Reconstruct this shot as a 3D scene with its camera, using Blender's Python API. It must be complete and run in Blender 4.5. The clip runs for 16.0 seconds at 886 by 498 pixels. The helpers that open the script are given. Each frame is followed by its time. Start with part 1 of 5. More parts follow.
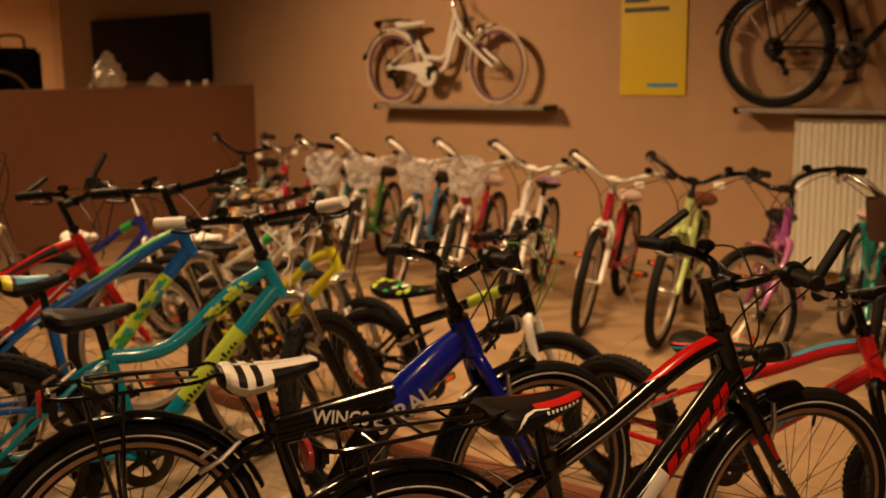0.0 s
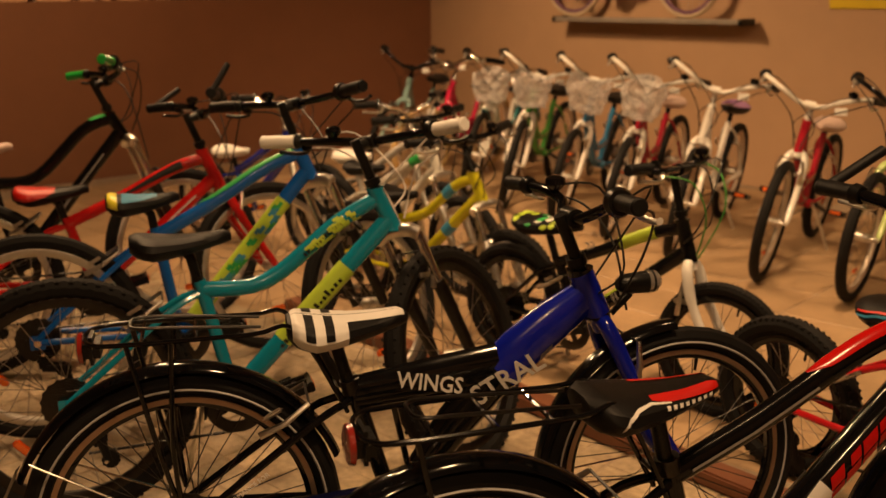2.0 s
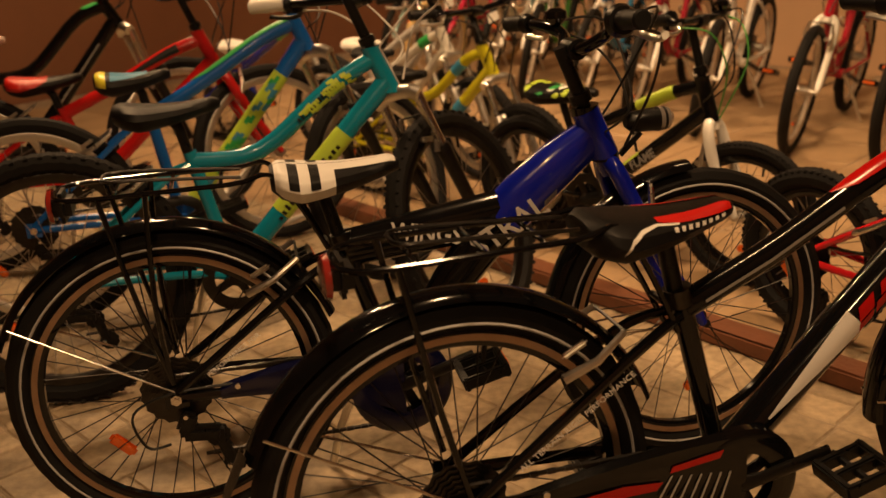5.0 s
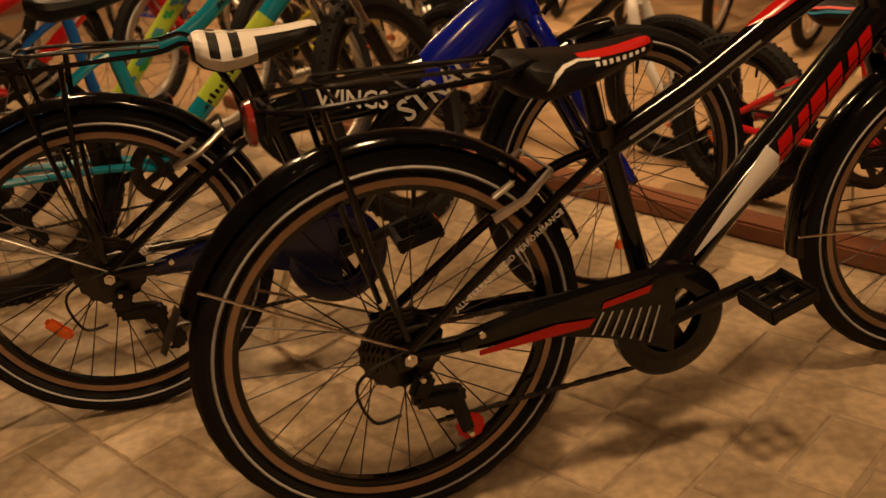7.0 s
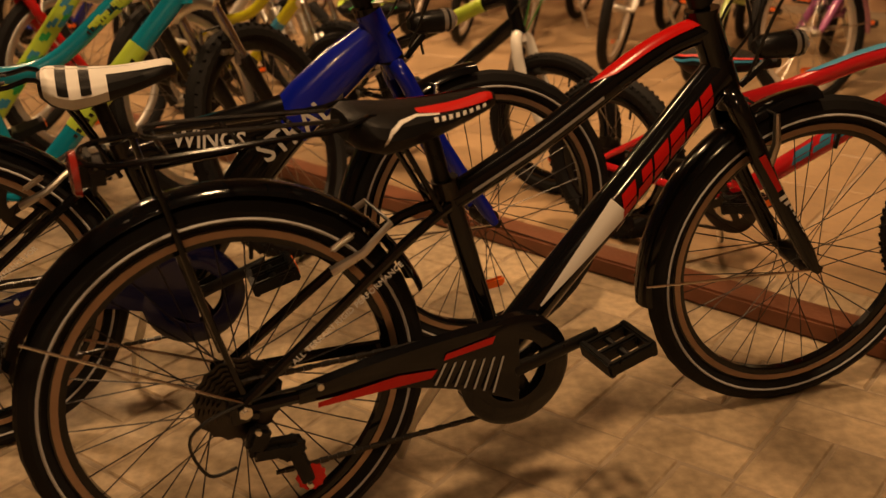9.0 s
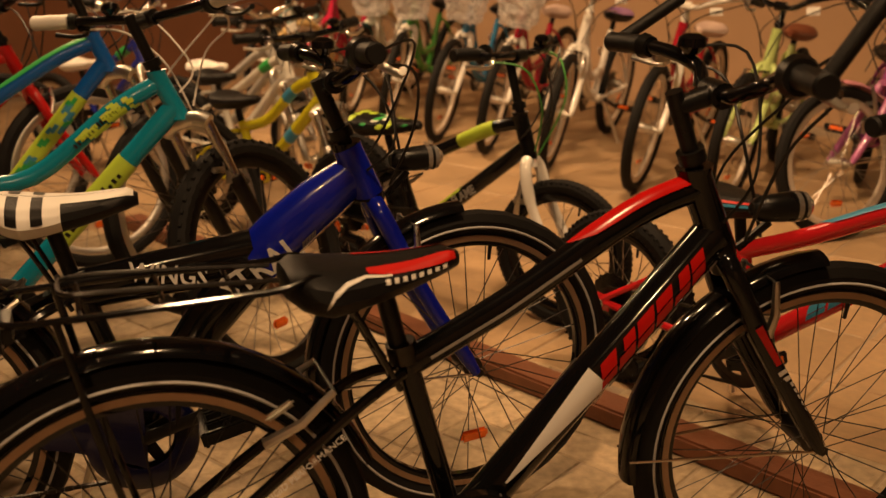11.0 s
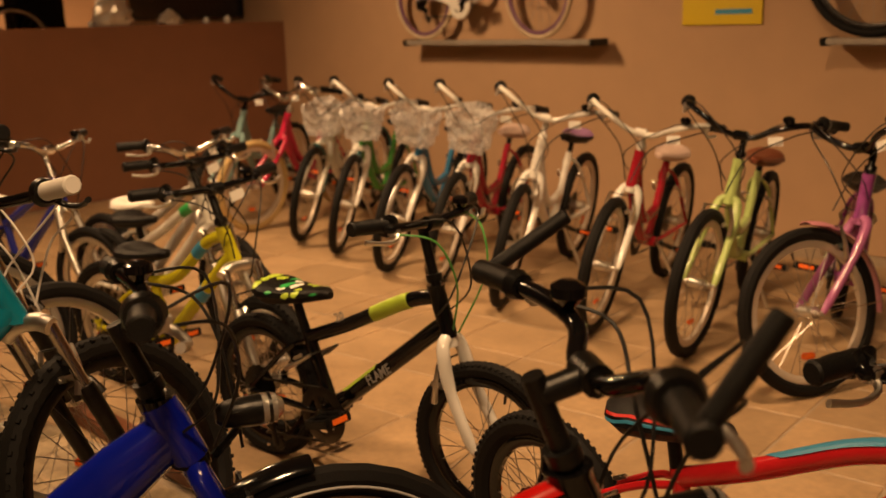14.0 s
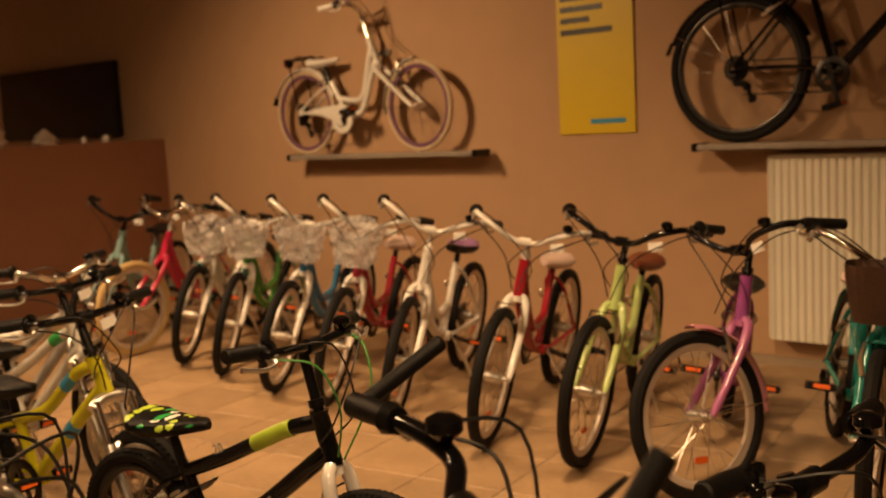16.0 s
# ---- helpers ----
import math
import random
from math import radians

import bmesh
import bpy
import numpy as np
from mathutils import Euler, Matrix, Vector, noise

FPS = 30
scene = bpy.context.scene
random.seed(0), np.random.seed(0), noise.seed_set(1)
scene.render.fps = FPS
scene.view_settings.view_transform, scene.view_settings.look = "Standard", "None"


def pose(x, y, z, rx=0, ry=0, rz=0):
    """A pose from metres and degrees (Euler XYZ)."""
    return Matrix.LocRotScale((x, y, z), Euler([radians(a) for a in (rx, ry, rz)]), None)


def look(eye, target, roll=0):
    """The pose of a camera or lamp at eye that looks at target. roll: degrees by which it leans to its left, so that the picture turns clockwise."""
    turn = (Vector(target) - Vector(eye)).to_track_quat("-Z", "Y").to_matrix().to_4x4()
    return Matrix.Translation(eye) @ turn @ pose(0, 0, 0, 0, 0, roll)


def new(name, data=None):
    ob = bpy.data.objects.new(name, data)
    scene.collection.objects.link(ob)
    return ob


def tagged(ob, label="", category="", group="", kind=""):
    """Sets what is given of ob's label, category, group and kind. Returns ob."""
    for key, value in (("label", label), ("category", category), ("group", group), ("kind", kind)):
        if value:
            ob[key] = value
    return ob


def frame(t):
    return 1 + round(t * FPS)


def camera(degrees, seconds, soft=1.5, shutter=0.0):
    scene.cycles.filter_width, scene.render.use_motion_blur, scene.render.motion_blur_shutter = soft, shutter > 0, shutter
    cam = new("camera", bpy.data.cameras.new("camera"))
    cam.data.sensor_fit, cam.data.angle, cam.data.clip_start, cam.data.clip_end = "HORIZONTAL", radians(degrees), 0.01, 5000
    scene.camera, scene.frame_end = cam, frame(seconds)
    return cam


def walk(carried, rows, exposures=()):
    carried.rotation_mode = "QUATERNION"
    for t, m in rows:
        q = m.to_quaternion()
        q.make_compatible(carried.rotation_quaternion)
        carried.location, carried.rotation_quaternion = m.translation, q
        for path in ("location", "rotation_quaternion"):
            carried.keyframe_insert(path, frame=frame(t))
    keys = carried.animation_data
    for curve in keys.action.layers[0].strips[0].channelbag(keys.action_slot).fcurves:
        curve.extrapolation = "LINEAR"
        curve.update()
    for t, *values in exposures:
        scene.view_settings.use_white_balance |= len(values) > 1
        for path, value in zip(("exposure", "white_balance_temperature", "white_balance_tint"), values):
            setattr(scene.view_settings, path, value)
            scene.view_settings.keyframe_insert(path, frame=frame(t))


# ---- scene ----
cam = camera(46.8, 16.0)
PATH = [
    (0, (1.553, -0.235, 1.266), (0.314, 1.298, 0.927), -0.8),
    (0.5, (1.532, -0.118, 1.272), (0.211, 1.343, 0.925), 0.5),
    (1, (1.491, -0.014, 1.272), (0.08, 1.357, 0.909), 0.9),
    (1.5, (1.444, 0.088, 1.252), (-0.012, 1.4, 0.854), 0.3),
    (2, (1.399, 0.173, 1.226), (-0.086, 1.42, 0.737), -0.6),
    (2.5, (1.383, 0.266, 1.196), (-0.127, 1.442, 0.614), -1.4),
    (3, (1.374, 0.308, 1.16), (-0.135, 1.462, 0.535), -2.2),
    (3.5, (1.366, 0.291, 1.146), (-0.14, 1.449, 0.521), -2.7),
    (5.8, (1.384, 0.264, 1.008), (-0.093, 1.447, 0.362), -4.3),
    (6, (1.39, 0.256, 0.996), (-0.081, 1.448, 0.35), -5.2),
    (6.5, (1.398, 0.255, 0.971), (-0.014, 1.451, 0.212), -6.6),
    (7, (1.41, 0.254, 0.964), (0.025, 1.467, 0.181), -5.3),
    (7.5, (1.426, 0.274, 0.966), (0.093, 1.543, 0.184), -4.3),
    (8, (1.445, 0.292, 0.965), (0.157, 1.609, 0.186), -4.2),
    (8.2, (1.45, 0.3, 0.969), (0.184, 1.635, 0.186), -4.2),
    (10.3, (1.506, 0.465, 1.049), (0.161, 1.782, 0.374), 1.0),
    (10.5, (1.481, 0.481, 1.044), (0.139, 1.813, 0.395), 1.0),
    (11, (1.447, 0.543, 1.049), (0.066, 1.86, 0.449), -0.6),
    (11.5, (1.403, 0.611, 1.069), (0.033, 1.967, 0.532), -0.2),
    (12, (1.347, 0.703, 1.103), (-0.009, 2.097, 0.633), -1.5),
    (12.5, (1.332, 0.779, 1.125), (0.02, 2.22, 0.678), -2.4),
    (13, (1.329, 0.864, 1.142), (-0.023, 2.265, 0.685), -2.4),
    (13.5, (1.336, 0.924, 1.164), (-0.055, 2.282, 0.692), -1.8),
    (14, (1.315, 0.973, 1.191), (-0.091, 2.324, 0.747), -1.7),
    (14.5, (1.303, 0.994, 1.205), (-0.116, 2.338, 0.778), -2.9),
    (15, (1.293, 1.026, 1.206), (-0.092, 2.42, 0.834), -3.1),
    (15.5, (1.288, 1.042, 1.201), (-0.042, 2.507, 0.91), -3.0),
    (16, (1.29, 1.043, 1.201), (0.016, 2.566, 0.957), -2.9),
]
cam.data.dof.use_dof = True
cam.data.dof.focus_distance = 1.7
cam.data.dof.aperture_fstop = 4.8
walk(cam, [(t, look(e, g, r)) for t, e, g, r in PATH])

# ---- world and lights ----
world = bpy.data.worlds.new("shop_world")
scene.world = world
world.use_nodes = True
world.node_tree.nodes["Background"].inputs[0].default_value = (1.0, 0.62, 0.36, 1)
world.node_tree.nodes["Background"].inputs[1].default_value = 0.003
scene.view_settings.exposure = 0.0
WARM = (1.0, 0.60, 0.29)


def ceiling_lamp(x, y, power, size=0.25, z=2.78, colour=WARM):
    d = bpy.data.lights.new("ceiling_light", "AREA")
    d.shape, d.size, d.energy, d.color = "DISK", size, power, colour
    ob = new("ceiling_light", d)
    ob.location = (x, y, z)
    return ob


def spot(eye, target, power, degrees=110, blend=0.8, colour=WARM):
    d = bpy.data.lights.new("ceiling_spot", "SPOT")
    d.energy, d.color, d.spot_size, d.spot_blend, d.shadow_soft_size = power, colour, radians(degrees), blend, 0.14
    ob = new("ceiling_spot", d)
    ob.matrix_basis = look(eye, target)
    return ob


spot((-3.4, 3.0, 2.8), (-2.9, 5.0, 0.3), 355, 116, 1.0)
spot((-0.2, 2.9, 2.8), (-0.8, 3.7, 0.0), 300, 106, 1.0)
spot((-1.9, 1.6, 2.8), (-1.6, 1.9, 0.0), 150, 125, 0.9)
spot((1.0, 1.2, 2.8), (0.4, 1.5, 0.0), 182, 130, 0.9)
ceiling_lamp(2.6, -0.8, 32, 0.2)
ceiling_lamp(-3.4, 2.0, 50, 0.2)
ceiling_lamp(-10.5, 6.6, 300, 0.4, 2.3)


# ---- materials ----
def material(name, base, rough=0.5, metal=0.0, vary=0.12, scale=30.0, bump=0.0, bump_scale=200.0, coat=0.0, wear=0.0, alpha=1.0, transmit=0.0, ior=1.45):
    m = bpy.data.materials.new(name)
    m.use_nodes = True
    nt = m.node_tree
    b = nt.nodes["Principled BSDF"]
    tc = nt.nodes.new("ShaderNodeTexCoord")
    n1 = nt.nodes.new("ShaderNodeTexNoise")
    n1.inputs["Scale"].default_value, n1.inputs["Detail"].default_value = scale, 5
    nt.links.new(tc.outputs["Object"], n1.inputs["Vector"])
    n2 = nt.nodes.new("ShaderNodeTexNoise")
    n2.inputs["Scale"].default_value, n2.inputs["Detail"].default_value = scale * 0.12, 3
    nt.links.new(tc.outputs["Object"], n2.inputs["Vector"])
    mul = nt.nodes.new("ShaderNodeMath")
    mul.operation = "ADD"
    nt.links.new(n1.outputs[0], mul.inputs[0])
    nt.links.new(n2.outputs[0], mul.inputs[1])
    ramp = nt.nodes.new("ShaderNodeMapRange")
    ramp.inputs["From Min"].default_value, ramp.inputs["From Max"].default_value = 0.6, 1.4
    ramp.inputs["To Min"].default_value, ramp.inputs["To Max"].default_value = 1 - vary, 1 + vary
    nt.links.new(mul.outputs[0], ramp.inputs["Value"])
    mix = nt.nodes.new("ShaderNodeVectorMath")
    mix.operation = "SCALE"
    mix.inputs[0].default_value = base
    nt.links.new(ramp.outputs[0], mix.inputs["Scale"])
    nt.links.new(mix.outputs[0], b.inputs["Base Color"])
    rr = nt.nodes.new("ShaderNodeMapRange")
    rr.inputs["To Min"].default_value, rr.inputs["To Max"].default_value = max(0.03, rough - 0.08 - wear), min(1, rough + 0.08 + wear)
    nt.links.new(n1.outputs[0], rr.inputs["Value"])
    nt.links.new(rr.outputs[0], b.inputs["Roughness"])
    b.inputs["Metallic"].default_value = metal
    b.inputs["Coat Weight"].default_value = coat
    b.inputs["Coat Roughness"].default_value = 0.06
    b.inputs["IOR"].default_value = ior
    b.inputs["Alpha"].default_value = alpha
    b.inputs["Transmission Weight"].default_value = transmit
    if bump:
        nb = nt.nodes.new("ShaderNodeTexNoise")
        nb.inputs["Scale"].default_value, nb.inputs["Detail"].default_value = bump_scale, 4
        nt.links.new(tc.outputs["Object"], nb.inputs["Vector"])
        bp = nt.nodes.new("ShaderNodeBump")
        bp.inputs["Strength"].default_value, bp.inputs["Distance"].default_value = bump, 0.004
        nt.links.new(nb.outputs[0], bp.inputs["Height"])
        nt.links.new(bp.outputs[0], b.inputs["Normal"])
    return m


PAINTS = {}


def paint(r, g, b, rough=0.2):
    key = (r, g, b, rough)
    if key not in PAINTS:
        PAINTS[key] = material("bike_paint", (r, g, b), rough, 0.0, 0.08, 14, coat=0.35)
    return PAINTS[key]


BLACK = material("black_paint", (0.004, 0.004, 0.0045), 0.10, 0, 0.08, 14, coat=0.2, ior=1.38)
RUBBER = material("tyre_rubber", (0.007, 0.0065, 0.0065), 0.7, 0, 0.3, 60, 0.25, 350, ior=1.28)
PLASTIC = material("black_plastic", (0.005, 0.005, 0.005), 0.3, 0, 0.2, 60, 0.12, 500, ior=1.36)
GRIPRUB = material("grip_rubber", (0.006, 0.006, 0.006), 0.45, 0, 0.2, 60, 0.3, 500, ior=1.32)
VINYL = material("saddle_vinyl", (0.006, 0.0055, 0.0055), 0.45, 0, 0.2, 40, 0.18, 700, ior=1.28)
VINYL_W = material("white_vinyl", (0.78, 0.76, 0.72), 0.45, 0, 0.06, 40, 0.1, 600)
VINYL_R = material("red_vinyl", (0.5, 0.01, 0.006), 0.42, 0, 0.1, 40, 0.1, 600)
VINYL_BR = material("brown_vinyl", (0.16, 0.045, 0.02), 0.5, 0, 0.15, 40, 0.15, 600)
CHROME = material("chrome", (0.80, 0.78, 0.74), 0.2, 1.0, 0.05, 30)
ALU = material("aluminium", (0.74, 0.72, 0.68), 0.36, 1.0, 0.1, 40, 0.05, 400)
STEEL = material("spoke_steel", (0.35, 0.33, 0.31), 0.3, 1.0, 0.1, 30)
DARKSTEEL = material("dark_steel", (0.055, 0.052, 0.05), 0.34, 1.0, 0.25, 60, 0.1, 300)
TRACK = material("rim_track", (0.36, 0.25, 0.18), 0.38, 0.8, 0.15, 40)
BRAKE = material("brake_alloy", (0.62, 0.60, 0.56), 0.3, 1.0, 0.15, 40)
RAILMETAL = material("rail_metal", (0.34, 0.30, 0.26), 0.45, 0.3, 0.15, 30)
ALUWHITE = material("pale_rim", (0.66, 0.58, 0.50), 0.4, 0.3, 0.08, 30)
STRIPE = material("reflective_grey", (0.42, 0.42, 0.43), 0.5, 0, 0.1, 30)
REDLENS = material("red_lens", (0.26, 0.02, 0.014), 0.15, 0, 0.1, 80, 0.3, 300, coat=1)
CLEARLENS = material("clear_lens", (0.42, 0.40, 0.38), 0.12, 0.6, 0.1, 90, 0.4, 250, coat=1)
AMBER = material("amber_reflector", (0.85, 0.16, 0.02), 0.25, 0, 0.1, 90, 0.4, 350, coat=1)
WHITEINK = material("white_decal", (0.75, 0.74, 0.72), 0.35, 0, 0.05, 30)
GREYINK = material("grey_decal", (0.30, 0.29, 0.28), 0.35, 0, 0.05, 30)
REDINK = material("red_decal", (0.46, 0.006, 0.005), 0.22, 0, 0.05, 30)
LIMEINK = material("lime_decal", (0.45, 0.62, 0.06), 0.35, 0, 0.05, 30)
YELLOWINK = material("yellow_decal", (0.80, 0.72, 0.06), 0.35, 0, 0.05, 30)
GREENINK = material("green_decal", (0.03, 0.35, 0.08), 0.35, 0, 0.05, 30)
BLUEINK = material("blue_decal", (0.05, 0.26, 0.45), 0.35, 0, 0.05, 30)
BLACKINK = material("black_decal", (0.01, 0.01, 0.01), 0.35, 0, 0.05, 30)
CABLE_B = material("black_cable", (0.006, 0.006, 0.006), 0.4)
CABLE_W = material("white_cable", (0.65, 0.62, 0.58), 0.4)
CABLE_G = material("green_cable", (0.06, 0.26, 0.05), 0.4)
VINYL_P = material("pale_pink_vinyl", (0.62, 0.47, 0.42), 0.5, 0, 0.1, 30, 0.15, 500)
PAPER = material("paper_tag", (0.80, 0.79, 0.76), 0.7)
WALL = material("beige_plaster", (0.43, 0.275, 0.165), 0.85, 0, 0.06, 6, 0.25, 60)
BROWN = material("brown_plaster", (0.235, 0.105, 0.056), 0.8, 0, 0.08, 5, 0.25, 60)
# ceiling colour is assumed: kept dark to weaken bounce light and reflections
CEIL = material("dark_unseen_ceiling", (0.16, 0.10, 0.06), 0.9, 0, 0.05, 5, 0.2, 60)
WOOD = material("stained_wood", (0.15, 0.055, 0.026), 0.5, 0, 0.3, 22, 0.3, 90)
GROUT = material("grout", (0.33, 0.26, 0.185), 0.9, 0, 0.2, 20, 0.4, 150)
ENAMEL = material("radiator_enamel", (0.74, 0.72, 0.62), 0.35, 0, 0.04, 8)
POSTER = material("yellow_print", (0.60, 0.43, 0.004), 0.45, 0, 0.04, 6)
SCREEN = material("dark_glass", (0.012, 0.012, 0.014), 0.22, 0, 0.3, 5)
FOIL = material("crumpled_foil", (0.70, 0.66, 0.60), 0.35, 0.6, 0.3, 12, 0.9, 30)
BAGWRAP = material("translucent_wrap", (0.62, 0.60, 0.60), 0.3, 0, 0.2, 12, 0.8, 30, alpha=0.5)
wrap_noise = BAGWRAP.node_tree.nodes.new("ShaderNodeTexNoise")
wrap_noise.inputs["Scale"].default_value = 22
wrap_map = BAGWRAP.node_tree.nodes.new("ShaderNodeMapRange")
wrap_map.inputs["From Min"].default_value, wrap_map.inputs["From Max"].default_value = 0.38, 0.62
wrap_map.inputs["To Min"].default_value, wrap_map.inputs["To Max"].default_value = 0.3, 0.8
BAGWRAP.node_tree.links.new(wrap_noise.outputs[0], wrap_map.inputs["Value"])
BAGWRAP.node_tree.links.new(wrap_map.outputs[0], BAGWRAP.node_tree.nodes["Principled BSDF"].inputs["Alpha"])
BASKETBROWN = material("brown_wicker", (0.05, 0.022, 0.012), 0.6, 0, 0.3, 60, 0.6, 120)


def tile_material(name, base, vary, bump):
    m = material(name, base, 0.5, 0, vary, 40, bump, 70, wear=0.12)
    nt = m.node_tree
    b = nt.nodes["Principled BSDF"]
    src = b.inputs["Base Color"].links[0].from_socket
    info = nt.nodes.new("ShaderNodeObjectInfo")
    geo = nt.nodes.new("ShaderNodeNewGeometry")
    add = nt.nodes.new("ShaderNodeMath")
    add.operation = "ADD"
    nt.links.new(info.outputs["Random"], add.inputs[0])
    nt.links.new(geo.outputs["Random Per Island"], add.inputs[1])
    rng = nt.nodes.new("ShaderNodeMapRange")
    rng.inputs["From Max"].default_value = 2.0
    rng.inputs["To Min"].default_value, rng.inputs["To Max"].default_value = 0.76, 1.24
    nt.links.new(add.outputs[0], rng.inputs["Value"])
    sc = nt.nodes.new("ShaderNodeVectorMath")
    sc.operation = "SCALE"
    nt.links.new(src, sc.inputs[0])
    nt.links.new(rng.outputs[0], sc.inputs["Scale"])
    nt.links.new(sc.outputs[0], b.inputs["Base Color"])
    return m


TILE = tile_material("stone_tile", (0.385, 0.295, 0.19), 0.5, 0.5)
TERRACOTTA = tile_material("terracotta_tile", (0.365, 0.245, 0.138), 0.25, 0.3)


# ---- mesh helpers ----
class Shape:
    """Collects rings, tubes and blocks into one mesh."""

    def __init__(self):
        self.v, self.f = [], []

    def add(self, verts, faces):
        k = len(self.v)
        self.v += [tuple(p) for p in verts]
        self.f += [tuple(k + i for i in f) for f in faces]
        return self

    def rings(self, rows, closed_row=True, closed_path=False, caps=True):
        n, m = len(rows), len(rows[0])
        verts = [p for r in rows for p in r]
        faces = []
        for i in range(n if closed_path else n - 1):
            a, b = i * m, ((i + 1) % n) * m
            for j in range(m if closed_row else m - 1):
                k = (j + 1) % m
                faces.append((a + j, a + k, b + k, b + j))
        if caps and not closed_path and closed_row:
            faces.append(tuple(range(m - 1, -1, -1)))
            faces.append(tuple((n - 1) * m + j for j in range(m)))
        return self.add(verts, faces)

    def tube(self, pts, r, seg=8, flat=1.0, closed=False):
        """A tube along points; r is one radius or one a point; flat squeezes it sideways."""
        pts = [Vector(p) for p in pts]
        n = len(pts)
        rad = r if isinstance(r, (list, tuple)) else [r] * n
        rows = []
        side = None
        for i, p in enumerate(pts):
            if closed:
                d = (pts[(i + 1) % n] - pts[i - 1]).normalized()
            else:
                d = (pts[min(i + 1, n - 1)] - pts[max(i - 1, 0)]).normalized()
            if side is None:
                up = Vector((0, 1, 0)) if abs(d.y) < 0.9 else Vector((0, 0, 1))
                side = (up - d * up.dot(d)).normalized()
            else:
                side = (side - d * side.dot(d)).normalized()
            other = d.cross(side)
            rows.append([p + side * (math.cos(2 * math.pi * j / seg) * rad[i] * flat) + other * (math.sin(2 * math.pi * j / seg) * rad[i]) for j in range(seg)])
        return self.rings(rows, closed_path=closed)

    def block(self, c, s, m=None, bevel=0.0):
        x, y, z = (v / 2 for v in s)
        b = min(bevel, x, y, z) if bevel else 0
        bm = bmesh.new()
        bmesh.ops.create_cube(bm, size=1, matrix=Matrix.Diagonal((2 * x, 2 * y, 2 * z, 1)))
        if b:
            bmesh.ops.bevel(bm, geom=bm.edges[:], offset=b, segments=2, affect="EDGES")
        mm = Matrix.Translation(c) @ (m or Matrix())
        bm.verts.index_update()
        self.add([mm @ v.co for v in bm.verts], [[v.index for v in f.verts] for f in bm.faces])
        bm.free()
        return self

    def ring(self, c, big, profile, seg=64, start=0.0, end=2 * math.pi, wob=None):
        """Turns a profile of (out, across) about the y axis through c."""
        full = abs(end - start - 2 * math.pi) < 1e-6
        count = seg if full else seg + 1
        rows = []
        for i in range(count):
            a = start + (end - start) * i / seg
            extra = wob(i) if wob else 0.0
            rows.append([(c[0] + math.cos(a) * (big + o + (extra if o > 0 else 0)), c[1] + y, c[2] + math.sin(a) * (big + o + (extra if o > 0 else 0))) for o, y in profile])
        return self.rings(rows, closed_path=full)

    def loft(self, sections):
        return self.rings(sections)

    def mesh(self, name, mat, smooth=True):
        me = bpy.data.meshes.new(name)
        me.from_pydata(self.v, [], self.f)
        me.materials.append(mat)
        me.validate()
        if smooth:
            me.shade_smooth()
            me.set_sharp_from_angle(angle=radians(38))
        return me


def part(name, shape, mat, parent=None, label="", smooth=True):
    ob = new(name, shape.mesh(name, mat, smooth) if isinstance(shape, Shape) else shape)
    if parent:
        ob.parent = parent
    return tagged(ob, label)


def lerp(a, b, t):
    return tuple(a[i] + (b[i] - a[i]) * t for i in range(len(a)))


def curve_pts(ctrl, n=6):
    """A smooth line through control points."""
    c = [Vector(p) for p in ctrl]
    out = []
    for i in range(len(c) - 1):
        p0, p1, p2, p3 = c[max(i - 1, 0)], c[i], c[i + 1], c[min(i + 2, len(c) - 1)]
        for k in range(n):
            t = k / n
            out.append(0.5 * ((2 * p1) + (p2 - p0) * t + (2 * p0 - 5 * p1 + 4 * p2 - p3) * t * t + (3 * p1 - p0 - 3 * p2 + p3) * t ** 3))
    return out + [c[-1]]


def words(text, size, mat, parent, matrix, label, name="lettering"):
    """Lettering in the built-in font as a thin mesh."""
    cu = bpy.data.curves.new(name, "FONT")
    cu.body, cu.size, cu.extrude, cu.resolution_u = text, size, 0.0003, 2
    cu.offset = size * 0.016 if size > 0.03 else 0.0
    tmp = bpy.data.objects.new(name, cu)
    scene.collection.objects.link(tmp)
    bpy.context.view_layer.update()
    me = bpy.data.meshes.new_from_object(tmp.evaluated_get(bpy.context.evaluated_depsgraph_get()))
    bpy.data.objects.remove(tmp)
    me.materials.clear()
    me.materials.append(mat)
    ob = new(name, me)
    ob.parent = parent
    ob.matrix_basis = matrix
    return tagged(ob, label)


# ---- bicycles ----
BASE = dict(R=0.30, tw=0.022, wb=0.97, bb=(0.385, 0.27), clamp=(0.315, 0.515), seat=0.66, ht=(0.75, 0.70), hb=(0.80, 0.575), style="diamond",
            frame=BLACK, fork=None, ttr=0.019, dtr=0.022, str_=0.016, bar="riser", bar_mat=None, bar_w=0.29, bar_z=0.15, grip=GRIPRUB, seat_mat=VINYL,
            fender=None, rack=False, guard=None, lights=False, steer=0.0, knob=False, rim=ALU, spokes=28, barend=False, susp=False, basket=None,
            cable=CABLE_B, tag=False, stripe=False, near=False, kick=True, lean=0.0, step=False, front_white=None, decals=())


